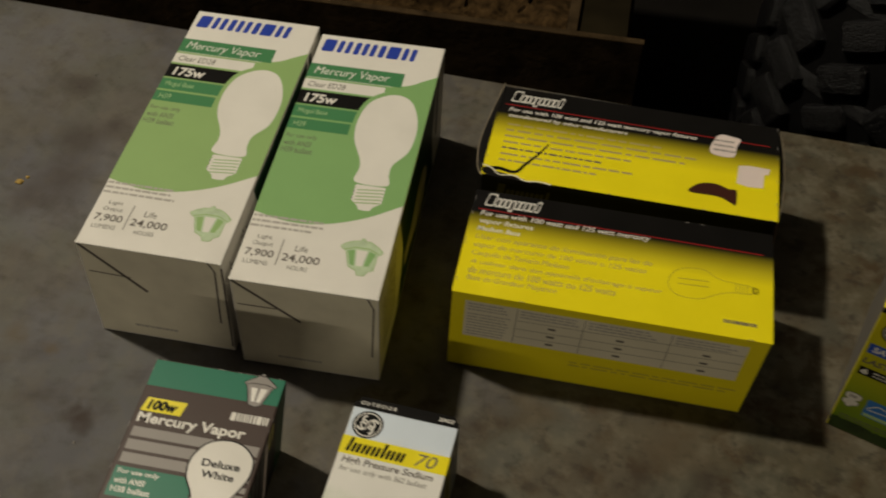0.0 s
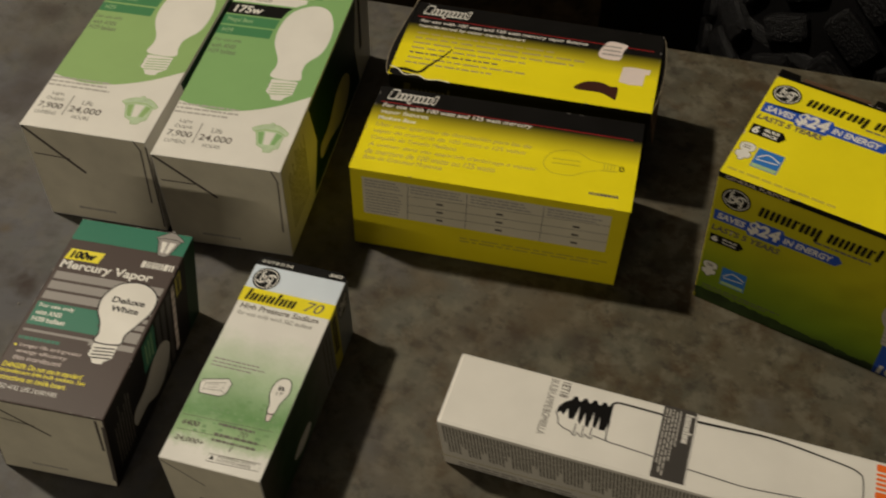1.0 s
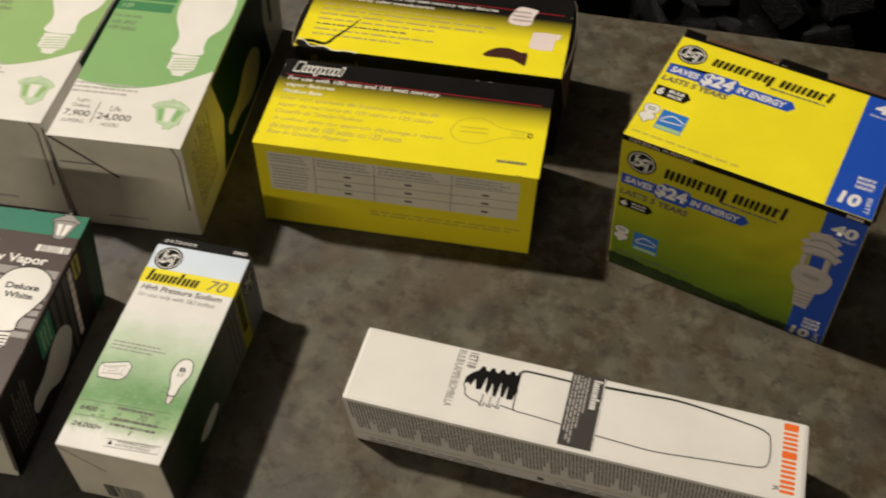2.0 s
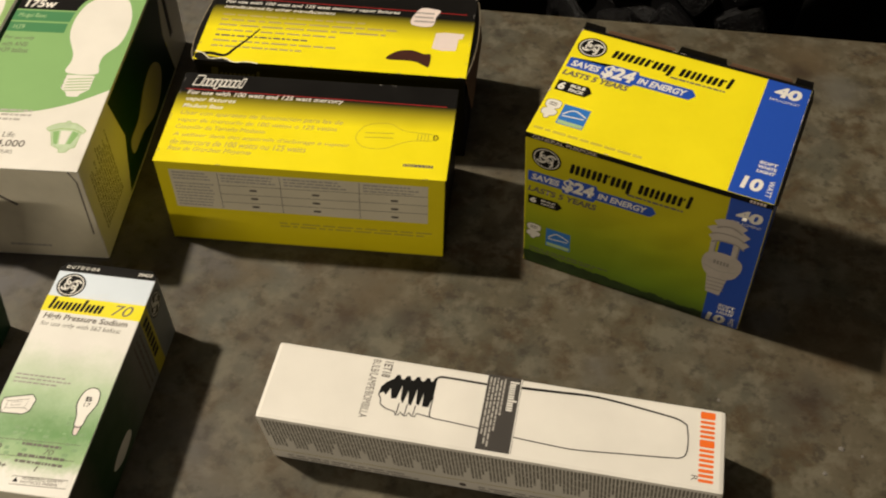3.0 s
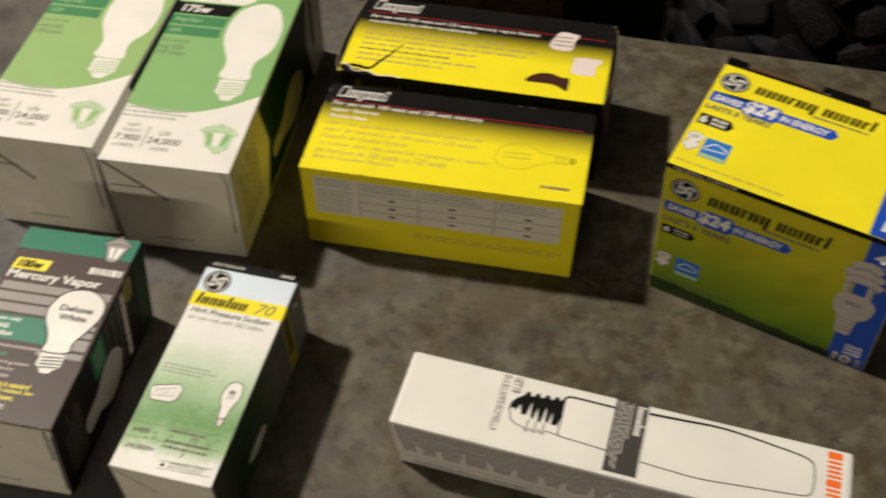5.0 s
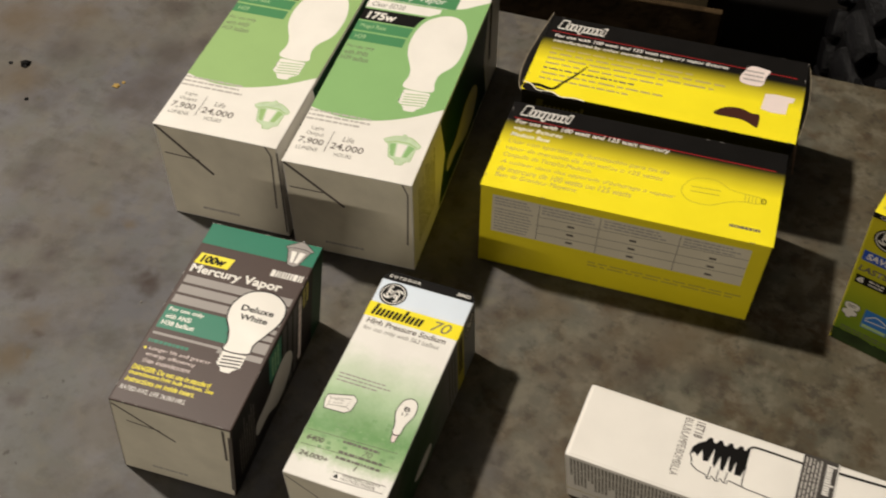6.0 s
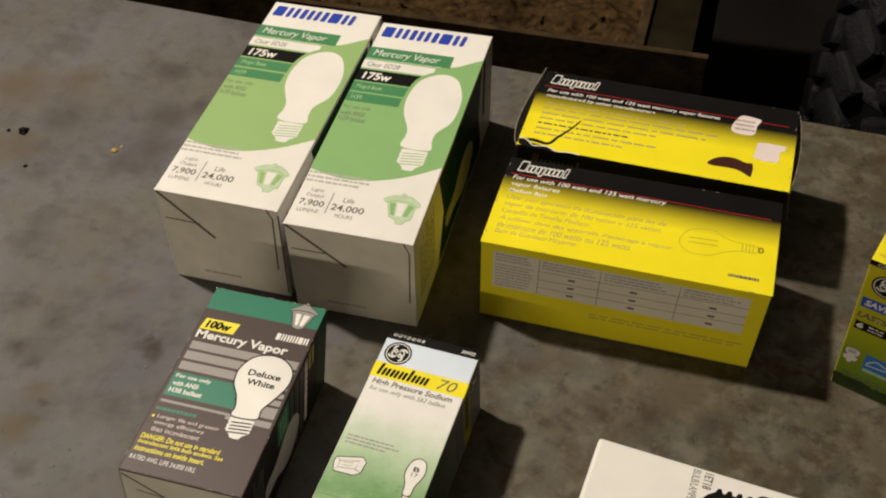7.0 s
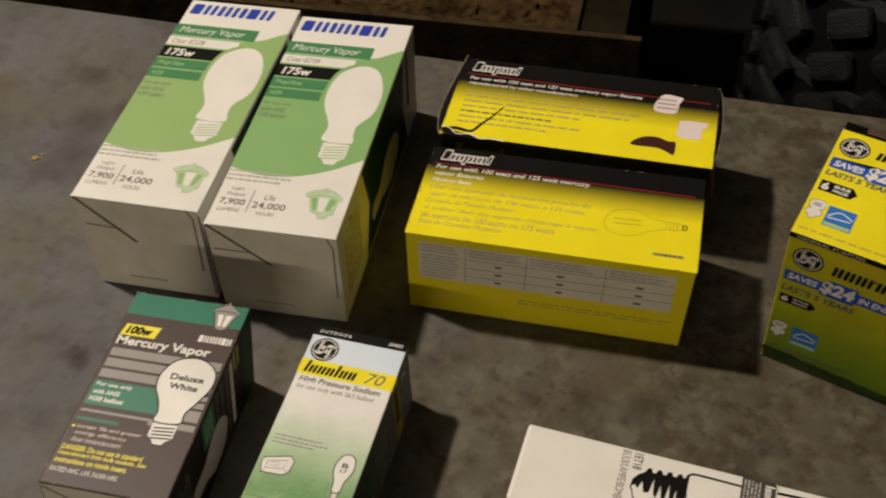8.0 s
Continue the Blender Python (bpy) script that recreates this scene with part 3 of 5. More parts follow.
def tall_carton(box, seed, ink):
    f = box.top
    low = smooth([(0.0, 0.236), (0.25, 0.214), (0.5, 0.222), (0.76, 0.262), (1.0, 0.325)], False)
    high = smooth([(1.0, 0.862), (0.9, 0.835), (0.8, 0.808), (0.66, 0.793)], False)
    poly(f, "green_panel", low + high + [(0.0, 0.793)], ink, 1.0, "leaf green printed panel")
    wordmark(f, "WTiTiWT", 0.03, 0.905, 0.80, 0.978, BLUE, 1.5, 0.12, label="blue wordmark as a row of plain bars")
    rect(f, "banner", 0.0, 0.795, 0.745, 0.858, DARKGREEN, 1.6)
    words(f, "Mercury Vapor", 0.05, 0.802, 0.64, 0.846, WHITE, 2.4, 0.2)
    rect(f, "white_strip", 0.0, 0.742, 0.63, 0.786, WHITE, 1.6)
    words(f, "Clear ED28", 0.04, 0.752, 0.33, 0.776, SLATE, 2.4, 0.15)
    rect(f, "black_strip", 0.0, 0.674, 0.56, 0.734, BLACK, 1.6)
    words(f, "175w", 0.05, 0.684, 0.30, 0.722, WHITE, 2.4, 0.1, 0.03)
    rect(f, "green_strip", 0.0, 0.619, 0.50, 0.667, DARKGREEN, 1.6)
    words(f, "Mogul Base", 0.04, 0.630, 0.26, 0.655, PALEGREEN, 2.4)
    rect(f, "green_strip", 0.0, 0.567, 0.46, 0.611, DARKGREEN, 1.6)
    words(f, "H39", 0.04, 0.578, 0.13, 0.600, PALEGREEN, 2.4)
    for i, line in enumerate(("For use only", "with ANSI", "H39 ballast")):
        words(f, line, 0.02, 0.525 - 0.028 * i, 0.25 - 0.03 * (i == 1), 0.547 - 0.028 * i, SLATE, 1.8)
    cx, cy = 0.735, 0.575
    poly(f, "bulb_halo", smooth([(cx + (x - cx) * 1.13, cy + (y - cy) * 1.09) for x, y in BULB if y > 0.42]), ink, 2.8)
    poly(f, "bulb_picture", smooth(BULB), WHITE, 3.4, "white bulb silhouette")
    screw_base(f, 0.632, 0.842, 0.288, 0.381, 3.4, 5, WORNGREEN)
    small_print(f, 0.01, 0.178, 0.52, 0.232, 3, FAINT, 1.5, 0.45, 0.2, seed)
    words(f, "Light", 0.09, 0.140, 0.19, 0.157, SLATE, 1.5)
    words(f, "Output", 0.07, 0.116, 0.21, 0.135, SLATE, 1.5)
    words(f, "7,900", 0.04, 0.080, 0.235, 0.108, CREASE, 1.5, 0, 0.012)
    words(f, "LUMENS", 0.05, 0.056, 0.215, 0.071, SLATE, 1.5)
    stroke(f, "rule", [(0.268, 0.062), (0.272, 0.150)], 0.0006, CREASE, 1.5)
    words(f, "Life", 0.365, 0.116, 0.45, 0.137, SLATE, 1.5)
    words(f, "24,000", 0.295, 0.076, 0.55, 0.106, CREASE, 1.5, 0, 0.012)
    words(f, "HOURS", 0.35, 0.053, 0.485, 0.068, SLATE, 1.5)
    cap = [(0.655, 0.158), (0.690, 0.170), (0.735, 0.179), (0.775, 0.181), (0.790, 0.190), (0.806, 0.190), (0.815, 0.182), (0.850, 0.182), (0.900, 0.170), (0.946, 0.153), (0.936, 0.143), (0.915, 0.139), (0.912, 0.088), (0.880, 0.082), (0.862, 0.068), (0.812, 0.066), (0.800, 0.080), (0.742, 0.092), (0.700, 0.143), (0.676, 0.148)]
    lamp_pic = poly(f, "lantern_picture", cap, MINT, 1.5, "pale green lantern picture")
    stroke(f, "lantern_outline", cap, 0.0005, WORNGREEN, 2.3, closed=True, parent=lamp_pic)
    stroke(f, "lantern_outline", [(0.690, 0.148), (0.760, 0.158), (0.850, 0.158), (0.918, 0.145)], 0.0008, WORNGREEN, 2.3, parent=lamp_pic)
    poly(f, "lantern_pane", [(0.712, 0.145), (0.757, 0.150), (0.778, 0.096), (0.748, 0.100)], ink, 2.0, parent=lamp_pic)
    poly(f, "lantern_pane", [(0.768, 0.150), (0.845, 0.150), (0.832, 0.098), (0.790, 0.097)], WHITE, 2.0, parent=lamp_pic)
    poly(f, "lantern_pane", [(0.856, 0.150), (0.905, 0.143), (0.874, 0.100), (0.843, 0.099)], ink, 2.0, parent=lamp_pic)
    r = box.right
    # green darkened and bulb greyed: this side's shade is in the inks
    poly(r, "green_panel", [(0.26, 0.03), (0.33, 0.5), (0.28, 0.97), (0.84, 0.97), (0.80, 0.5), (0.84, 0.03)], SHADEGREEN, 1.0, "green printed panel with the side's shade in its colour")
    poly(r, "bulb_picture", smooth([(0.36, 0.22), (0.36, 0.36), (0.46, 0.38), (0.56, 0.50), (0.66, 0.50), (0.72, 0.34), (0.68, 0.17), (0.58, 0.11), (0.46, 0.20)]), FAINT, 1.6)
    small_print(r, 0.05, 0.2, 0.22, 0.9, 12, SLATE, 1.5, 0.4, 0.3, seed + 5, True)
    rect(r, "black_strip", 0.86, 0.35, 0.89, 0.97, BLACK, 1.6)
    # torn perforations along the front edge
    n, teeth = 34, []
    for i in range(n):
        teeth += [(i / n, -0.001), ((i + 0.5) / n, -0.0052)]
    poly(f, "perforated_edge", [(0.0, 0.004)] + teeth + [(1.0, -0.001), (1.0, 0.004)], WHITE, 0.9, "torn perforated cardboard edge")


tall_carton(PA, 3, WORNGREEN)
tall_carton(PB, 4, GREEN)
end_panel(PA, 8, [([(0.01, 0.985), (0.43, 0.555)], 0.0017), ([(0.04, 0.70), (0.33, 0.69)], 0.0008), ([(0.90, 1.0), (0.945, 0.90), (0.925, 0.32)], 0.0009), ([(0.995, 0.95), (0.985, 0.05)], 0.0010)])
end_panel(PB, 9, [([(0.01, 0.985), (0.46, 0.60)], 0.0016), ([(0.03, 0.72), (0.30, 0.72)], 0.0008), ([(0.925, 0.985), (0.965, 0.88), (0.95, 0.30)], 0.0008)])

# ---- the yellow lamp cartons ----
Y, K = (0.80, 0.69, 0.010), (0.006, 0.0055, 0.005)
FADE_A = gradient("yellow_to_black_a", [(0.0, Y), (0.50, Y), (0.60, (0.55, 0.47, 0.015)), (0.78, K), (1.0, K)], 1)
FADE_B = gradient("yellow_to_black_b", [(0.0, Y), (0.40, Y), (0.52, (0.55, 0.47, 0.015)), (0.70, K), (1.0, K)], 1)


def yellow_top(box, mat, shift, lines):
    f = box.top
    rect(f, "printed_panel", -0.003, 0.002, 1.003, 1.004, mat, 1.0, label="yellow panel fading to black")
    wordmark(f, "Wxpxxt", 0.037, 0.832 + shift, 0.225, 0.975 + shift, BLACK, 2.2, 0.35, label="outlined wordmark as a row of plain bars", grow=-0.035)
    wordmark(f, "Wxpxxt", 0.037, 0.832 + shift, 0.225, 0.975 + shift, WHITE, 1.7, 0.35, grow=0.052)
    stroke(f, "red_rule", [(0.02, 0.812 + shift), (0.97, 0.79 + shift)], 0.0008, RED, 1.8)
    for text, x0, x1, y, h in lines:
        words(f, text, x0, y, x1, y + h, WHITE, 2.0, 0.2, 0.014)


yellow_top(NEAR, FADE_A, 0.0, [("For use with 100 watt and 125 watt mercury", 0.030, 0.60, 0.738, 0.062), ("vapor fixtures", 0.033, 0.215, 0.662, 0.062), ("Medium Base", 0.031, 0.175, 0.600, 0.045)])
f = NEAR.top
for i, (text, x1) in enumerate((("Usar con aparatos de iluminaci\u00f3n para las de", 0.615), ("vapor de mercurio de 100 vatios o 125 vatios", 0.60), ("Casquillo de Tama\u00f1o Mediano", 0.352), ("\u00c0 utiliser dans des appareils d'\u00e9clairage \u00e0 vapeur", 0.655), ("de mercure de 100 watts ou 125 watts", 0.51), ("Base de Grandeur Moyenne", 0.324))):
    y = 0.505 - 0.078 * i
    words(f, text, 0.033, y, x1, y + 0.058, FADEDTEXT, 1.8, 0.2)
lamp_line = smooth([(0.670, 0.40), (0.70, 0.53), (0.775, 0.565), (0.83, 0.50), (0.875, 0.485), (0.93, 0.475), (0.945, 0.44), (0.93, 0.405), (0.875, 0.395), (0.83, 0.36), (0.77, 0.29), (0.70, 0.30)])
stroke(f, "bulb_outline", lamp_line, 0.0005, OLIVE, 1.8, closed=True, label="thin bulb outline")
stroke(f, "bulb_outline", [(0.70, 0.45), (0.80, 0.46)], 0.0007, OLIVE, 1.8)
stroke(f, "bulb_outline", [(0.70, 0.40), (0.80, 0.41)], 0.0007, OLIVE, 1.8)
for i in range(4):
    stroke(f, "bulb_outline", [(0.885 + 0.012 * i, 0.40), (0.885 + 0.012 * i, 0.48)], 0.0005, OLIVE, 1.8)
stroke(f, "bulb_contact", [(0.947 + 0.0075 * math.cos(a), 0.442 + 0.026 * math.sin(a)) for a in (math.pi * i / 8 for i in range(16))], 0.0008, BLACK, 2.0, closed=True)
small_print(f, 0.85, 0.118, 0.955, 0.150, 1, CREASE, 1.8, 0.9, 0.0, 4)

f = NEAR.front
table = rect(f, "printed_table", 0.045, 0.445, 0.943, 0.915, PALEPRINT, 1.0, label="pale printed table of small figures")
for x in (0.212, 0.429, 0.704):
    stroke(f, "rule", [(x + 0.003, 0.905), (x, 0.45)], 0.0004, SLATE, 1.8, parent=table)
for y in (0.775, 0.665, 0.56):
    stroke(f, "rule", [(0.212, y - 0.02), (0.943, y + 0.012)], 0.0004, SLATE, 1.8, parent=table)
for j, x in enumerate((0.055, 0.225, 0.445, 0.72)):
    small_print(f, x, 0.79, x + (0.14, 0.19, 0.245, 0.20)[j], 0.90, 3, FAINT, 1.7, 0.5, 0.2, 20 + j, parent=table)
    if j:
        quads(f, "figures", [(x + 0.095, y, x + 0.12, y + 0.026) for y in (0.698, 0.593, 0.488)], SLATE, 1.7, parent=table)
small_print(f, 0.055, 0.46, 0.195, 0.77, 8, FAINT, 1.7, 0.45, 0.25, 31, parent=table)
small_print(f, 0.41, 0.25, 0.96, 0.33, 2, FAINTYELLOW, 1.3, 0.5, 0.05, 32)
stroke(f, "bottom_fold", [(0.005, 0.012), (0.995, 0.012)], 0.001, OLIVE, 1.2)
# right end drawn black: its shade is in the ink, and yellow bounce is cut
rect(NEAR.right, "end_flap", 0.01, 0.01, 0.99, 0.99, BLACK, 0.8, label="end flap drawn black")

yellow_top(TORN, FADE_B, -0.012, [("For use with 100 watt and 125 watt mercury vapor fixtures", 0.038, 0.715, 0.715, 0.055), ("manufactured by other manufacturers", 0.040, 0.47, 0.650, 0.05)])
f = TORN.top
for i, (x1, a) in enumerate(((0.60, 3), (0.735, 4), (0.70, 5), (0.52, 6), (0.40, 7), (0.53, 8), (0.40, 9))):
    small_print(f, 0.045, 0.555 - 0.066 * i, x1, 0.600 - 0.066 * i, 1, CREASE if i == 4 else FADEDTEXT, 1.8, 0.42, 0.05, a)
stick = smooth([(0.762, 0.66), (0.772, 0.74), (0.795, 0.83), (0.85, 0.82), (0.868, 0.80), (0.855, 0.72), (0.845, 0.60), (0.775, 0.60)], steps=3)
poly(f, "sticker_remnant", stick, LABEL, 2.2, "torn pale sticker remnant")
poly(f, "sticker_remnant", [(0.86, 0.33), (0.866, 0.52), (0.90, 0.535), (0.972, 0.53), (0.968, 0.47), (0.953, 0.46), (0.950, 0.32), (0.90, 0.31)], LABEL, 2.2, "torn pale sticker remnant")
small_print(f, 0.775, 0.63, 0.85, 0.79, 3, GREYINK, 2.6, 0.4, 0.1, 12)
poly(f, "fixture_picture", smooth([(0.702, 0.165), (0.735, 0.265), (0.79, 0.29), (0.835, 0.255), (0.862, 0.25), (0.862, 0.105), (0.845, 0.115), (0.80, 0.16)], steps=4), MAROON, 2.0, "dark maroon lamp fixture picture")
stroke(f, "crack", smooth([(0.0, 0.05), (0.05, 0.085), (0.11, 0.07), (0.14, 0.17), (0.175, 0.29), (0.205, 0.42)], False, 4), [0.004 - 0.00015 * i for i in range(21)], BLACK, 2.2, label="torn dark crack in the card")
torn = smooth([(-0.004, 0.10), (0.03, 0.075), (0.06, 0.02), (0.11, 0.035), (0.15, -0.005), (0.20, 0.01), (0.24, -0.002)], False, 4)
stroke(f, "torn_edge", torn, [0.0016 - 0.0009 * abs(math.sin(i * 1.7)) for i in range(len(torn))], BOARD, 2.8, label="torn frayed paper edge")
# flat black patch: the dark inside the tear is put into its colour
poly(f, "torn_hollow", smooth([(0.0, 0.06), (0.05, 0.05), (0.10, 0.03), (0.15, -0.004), (0.02, -0.004)], steps=3), BLACK, 2.4)
rect(TORN.front, "front_panel", 0.005, 0.01, 0.995, 0.99, BLACK, 0.8, label="black printed front")
# bars dimmed to dark grey, with the shade of the gap in their colour
wordmark(TORN.front, "Wxpxxt", 0.05, 0.70, 0.24, 0.92, DARKGREY, 1.5, 0.3)
rect(TORN.left, "end_flap", 0.005, 0.01, 0.995, 0.995, BLACK, 0.8, label="end flap drawn black")
# yellowish end in shade, painted black throughout
rect(TORN.right, "end_flap", 0.01, 0.01, 0.99, 0.99, BLACK, 0.8, label="end flap drawn black")


def flap(box, name, corners, out, mat, label):
    """A thin card flap that stands off a carton: two corners on it, moved outwards by out."""
    a, b = (Vector(c) for c in corners)
    o = Vector(out)
    th = o.cross(b - a).normalized() * 0.0006
    bm = bmesh.new()
    vs = [bm.verts.new(q) for q in (a, b, b + o * 0.92 + (a - b) * 0.05, a + o + (b - a) * 0.05)]
    ws = [bm.verts.new(v.co + th) for v in vs]
    bm.faces.new(vs)
    bm.faces.new(ws[::-1])
    for i in range(4):
        j = (i + 1) % 4
        bm.faces.new((vs[i], ws[i], ws[j], vs[j]))
    bmesh.ops.recalc_face_normals(bm, faces=bm.faces[:])
    return part(name, bm, mat, box.root, label)


def bulged_flap(box, name, a, b, out, drop, lean, mat, rim, label):
    """A loose end flap that bows outwards between two upper corners, with its cut edge showing."""
    a, b, o, n = Vector(a), Vector(b), Vector(out), 18
    inner, outer = [], []
    for i in range(n + 1):
        k = i / n
        bow = math.sin(math.pi * k ** lean) ** 0.7
        q = a.lerp(b, k)
        inner.append(q)
        outer.append(q + o * (bow + 0.04) + Vector((0, 0, -drop * bow)))
    down = Vector((0, 0, -0.0009))
    bm = bmesh.new()
    rows = [[bm.verts.new(q) for q in line] for line in (inner, outer, [q + down for q in outer], [q + down for q in inner])]
    for r0, r1 in zip(rows, rows[1:] + rows[:1]):
        for i in range(n):
            bm.faces.new((r0[i], r0[i + 1], r1[i + 1], r1[i]))
    for i in (0, n):
        bm.faces.new([r[i] for r in rows])
    bmesh.ops.recalc_face_normals(bm, faces=bm.faces[:])
    sheet = part(name, bm, mat, box.root, label)
    bm = bmesh.new()
    e = o.normalized() * 0.0006
    rows = [[bm.verts.new(q) for q in line] for line in ([q + Vector((0, 0, 0.0002)) for q in outer], [q + e for q in outer], [q + e + down for q in outer], [q + down * 1.2 for q in outer])]
    for r0, r1 in zip(rows, rows[1:] + rows[:1]):
        for i in range(n):
            bm.faces.new((r0[i], r0[i + 1], r1[i + 1], r1[i]))
    for i in (0, n):
        bm.faces.new([r[i] for r in rows])
    bmesh.ops.recalc_face_normals(bm, faces=bm.faces[:])
    part("cut_edge", bm, rim, sheet, "pale cut card edge")
    return sheet


p = TORN.p
bulged_flap(TORN, "tuck_flap", p["tbr"] + Vector((-0.0005, -0.001, 0)), p["tfr"] + Vector((-0.0005, 0.002, 0)), (0.0048, 0, 0), 0.003, 0.9, BLACK, EDGE, "bowed end flap drawn black")
flap(TORN, "side_flap", (p["tfr"] + Vector((0.0005, 0.002, -0.004)), p["tbr"] + Vector((0.0005, -0.003, -0.004))), (0.0040, 0, -0.030), KRAFT, "half-open brown card tuck flap")
bulged_flap(TORN, "dust_flap", p["tbl"] + Vector((0.0005, 0.003, 0.001)), p["tfl"] + Vector((0.0005, 0.0, -0.001)), (-0.0075, 0, 0), 0.004, 1.5, BLACK, EDGE, "bulging end flap drawn black")

# ---- the dark 100 watt carton ----
f = MV.top
rect(f, "green_band", 0.005, 0.872, 0.995, 0.995, TEAL, 1.0, label="bottle green printed band")
rect(f, "yellow_tab", 0.035, 0.755, 0.335, 0.818, YELLOW, 1.4, 0.022)
words(f, "100w", 0.075, 0.764, 0.300, 0.810, BLACK, 2.0, 0.15, 0.055)
words(f, "Mercury Vapor", 0.038, 0.690, 0.84, 0.750, WHITE, 1.8, 0, 0.03)
wordmark(f, "WTiTiWT", 0.69, 0.768, 0.975, 0.815, WHITE, 1.8, 0, label="white wordmark as a row of plain bars")
lantern(f, 0.825, 0.925, 0.25, 0.145, 1.8, GREYINK, WHITE)
for y0, y1 in ((0.640, 0.682), (0.582, 0.626), (0.525, 0.568), (0.33, 0.360)):
    rect(f, "grey_stripe", 0.04, y0, 0.97, y1, GREYINK, 1.2)
rect(f, "grey_stripe", 0.62, 0.375, 0.97, 0.505, GREYINK, 1.15)
for y in (0.43, 0.47):
    rect(f, "dark_gap", 0.60, y, 0.97, y + 0.012, BROWN, 1.6)
rect(f, "dark_gap", 0.03, 0.32, 0.60, 0.347, BROWN, 1.6)
rect(f, "green_block", 0.035, 0.383, 0.64, 0.508, TEAL, 1.5)
for i, (line, x1) in enumerate((("For use only", 0.36), ("with ANSI", 0.28), ("H38 ballast", 0.34))):
    words(f, line, 0.06, 0.474 - 0.036 * i, x1, 0.499 - 0.036 * i, WHITE, 2.2, 0, 0.025)
shape = smooth([(0.735, 0.688), (0.60, 0.662), (0.525, 0.59), (0.535, 0.515), (0.60, 0.455), (0.635, 0.40), (0.642, 0.352), (0.838, 0.358), (0.85, 0.41), (0.91, 0.475), (0.965, 0.55), (0.955, 0.625), (0.86, 0.675)])
poly(f, "bulb_picture", shape, WHITE, 2.6, "white bulb silhouette")
stroke(f, "bulb_outline", shape, 0.0009, BLACK, 3.2, closed=True)
screw_base(f, 0.642, 0.835, 0.248, 0.348, 2.6, 4, BLACK)
words(f, "Deluxe", 0.61, 0.566, 0.885, 0.598, BLACK, 3.3, 0, 0.026)
words(f, "White", 0.63, 0.520, 0.865, 0.551, BLACK, 3.3, 0, 0.026)
small_print(f, 0.04, 0.302, 0.38, 0.325, 1, TEAL, 1.5, 0.8, 0.0, 41)
for i, (line, x1) in enumerate((("Longer life and greater", 0.60), ("energy efficiency", 0.50), ("than incandescent", 0.485))):
    words(f, line, 0.085, 0.262 - 0.030 * i, x1, 0.285 - 0.030 * i, LABEL, 1.6)
disc(f, "dot", 0.05, 0.272, 0.0009, YELLOW, 1.6)
for i, (line, x1) in enumerate((("DANGER: Do not use in standard", 0.69), ("incandescent light bulb sockets. See", 0.735), ("instructions on inside insert.", 0.61))):
    words(f, line, 0.038, 0.160 - 0.030 * i, x1, 0.185 - 0.030 * i, YELLOW, 1.6, 0.15, 0.02)
words(f, "RATED AVG. LIFE 24,000 HRS.", 0.036, 0.055, 0.575, 0.080, WHITE, 1.6, 0.1)
end_panel(MV, 51, [([(0.02, 0.95), (0.52, 0.62)], 0.0011), ([(0.12, 0.75), (0.40, 0.72)], 0.0008), ([(0.93, 0.97), (0.945, 0.55)], 0.0012), ([(0.985, 0.9), (0.985, 0.1)], 0.0018)])
r = MV.right
# same brown as the top, darkened: the side's shade is in the ink
rect(r, "side_panel", 0.004, 0.006, 0.996, 0.996, SHADEBROWN, 0.5, label="brown printed side with its shade put into the colour")
# band, tab, stripes and bulb darker than on top, for the same shade
rect(r, "green_band", 0.875, 0.005, 0.995, 0.995, SHADEGREEN, 1.0)
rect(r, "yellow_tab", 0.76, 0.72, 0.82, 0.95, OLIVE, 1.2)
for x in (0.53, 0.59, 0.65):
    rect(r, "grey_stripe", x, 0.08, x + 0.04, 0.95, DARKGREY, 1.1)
rect(r, "green_block", 0.38, 0.60, 0.51, 0.95, TEAL, 1.3)
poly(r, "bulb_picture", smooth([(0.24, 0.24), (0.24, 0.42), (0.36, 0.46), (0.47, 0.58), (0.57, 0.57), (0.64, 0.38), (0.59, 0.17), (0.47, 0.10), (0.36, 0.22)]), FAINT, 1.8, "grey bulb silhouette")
small_print(r, 0.06, 0.15, 0.22, 0.92, 7, SLATE, 1.4, 0.4, 0.3, 52, True)
small_print(r, 0.70, 0.12, 0.75, 0.93, 1, LABEL, 1.4, 0.7, 0.0, 53, True)
small_print(r, 0.40, 0.64, 0.49, 0.92, 3, PALEGREEN, 1.9, 0.4, 0.1, 54, True)
small_print(r, 0.77, 0.74, 0.81, 0.93, 1, BLACK, 1.8, 0.6, 0.0, 55, True)

# ---- the slim sodium lamp carton ----
MOSS = material("moss_green_ink", (0.20, 0.36, 0.15), 0.45, wear=0.3, coarse=200)
SKY, W = (0.62, 0.70, 0.78), (0.74, 0.73, 0.68)
SLIMTOP = gradient("white_to_green", [(0.0, W), (0.06, W), (0.14, (0.32, 0.46, 0.24)), (0.24, (0.15, 0.30, 0.11)), (0.42, (0.40, 0.53, 0.33)), (0.64, W), (0.76, W), (0.88, SKY), (1.0, SKY)], 1, jitter=0.16)
f = SLIM.top
rect(f, "printed_panel", 0.006, 0.004, 0.994, 0.996, SLIMTOP, 1.0, label="white panel fading into green and pale blue")
rect(f, "black_edge", 0.0, 0.978, 1.0, 1.0, BLACK, 1.6)
words(f, "O U T D O O R", 0.06, 0.994, 0.40, 1.010, WHITE, 3.2, 0.2, 0.02)
words(f, "20422", 0.80, 0.994, 0.95, 1.010, WHITE, 3.2, 0.2, 0.02)
round_logo(f, 0.185, 0.912, 0.0092, 1.8)
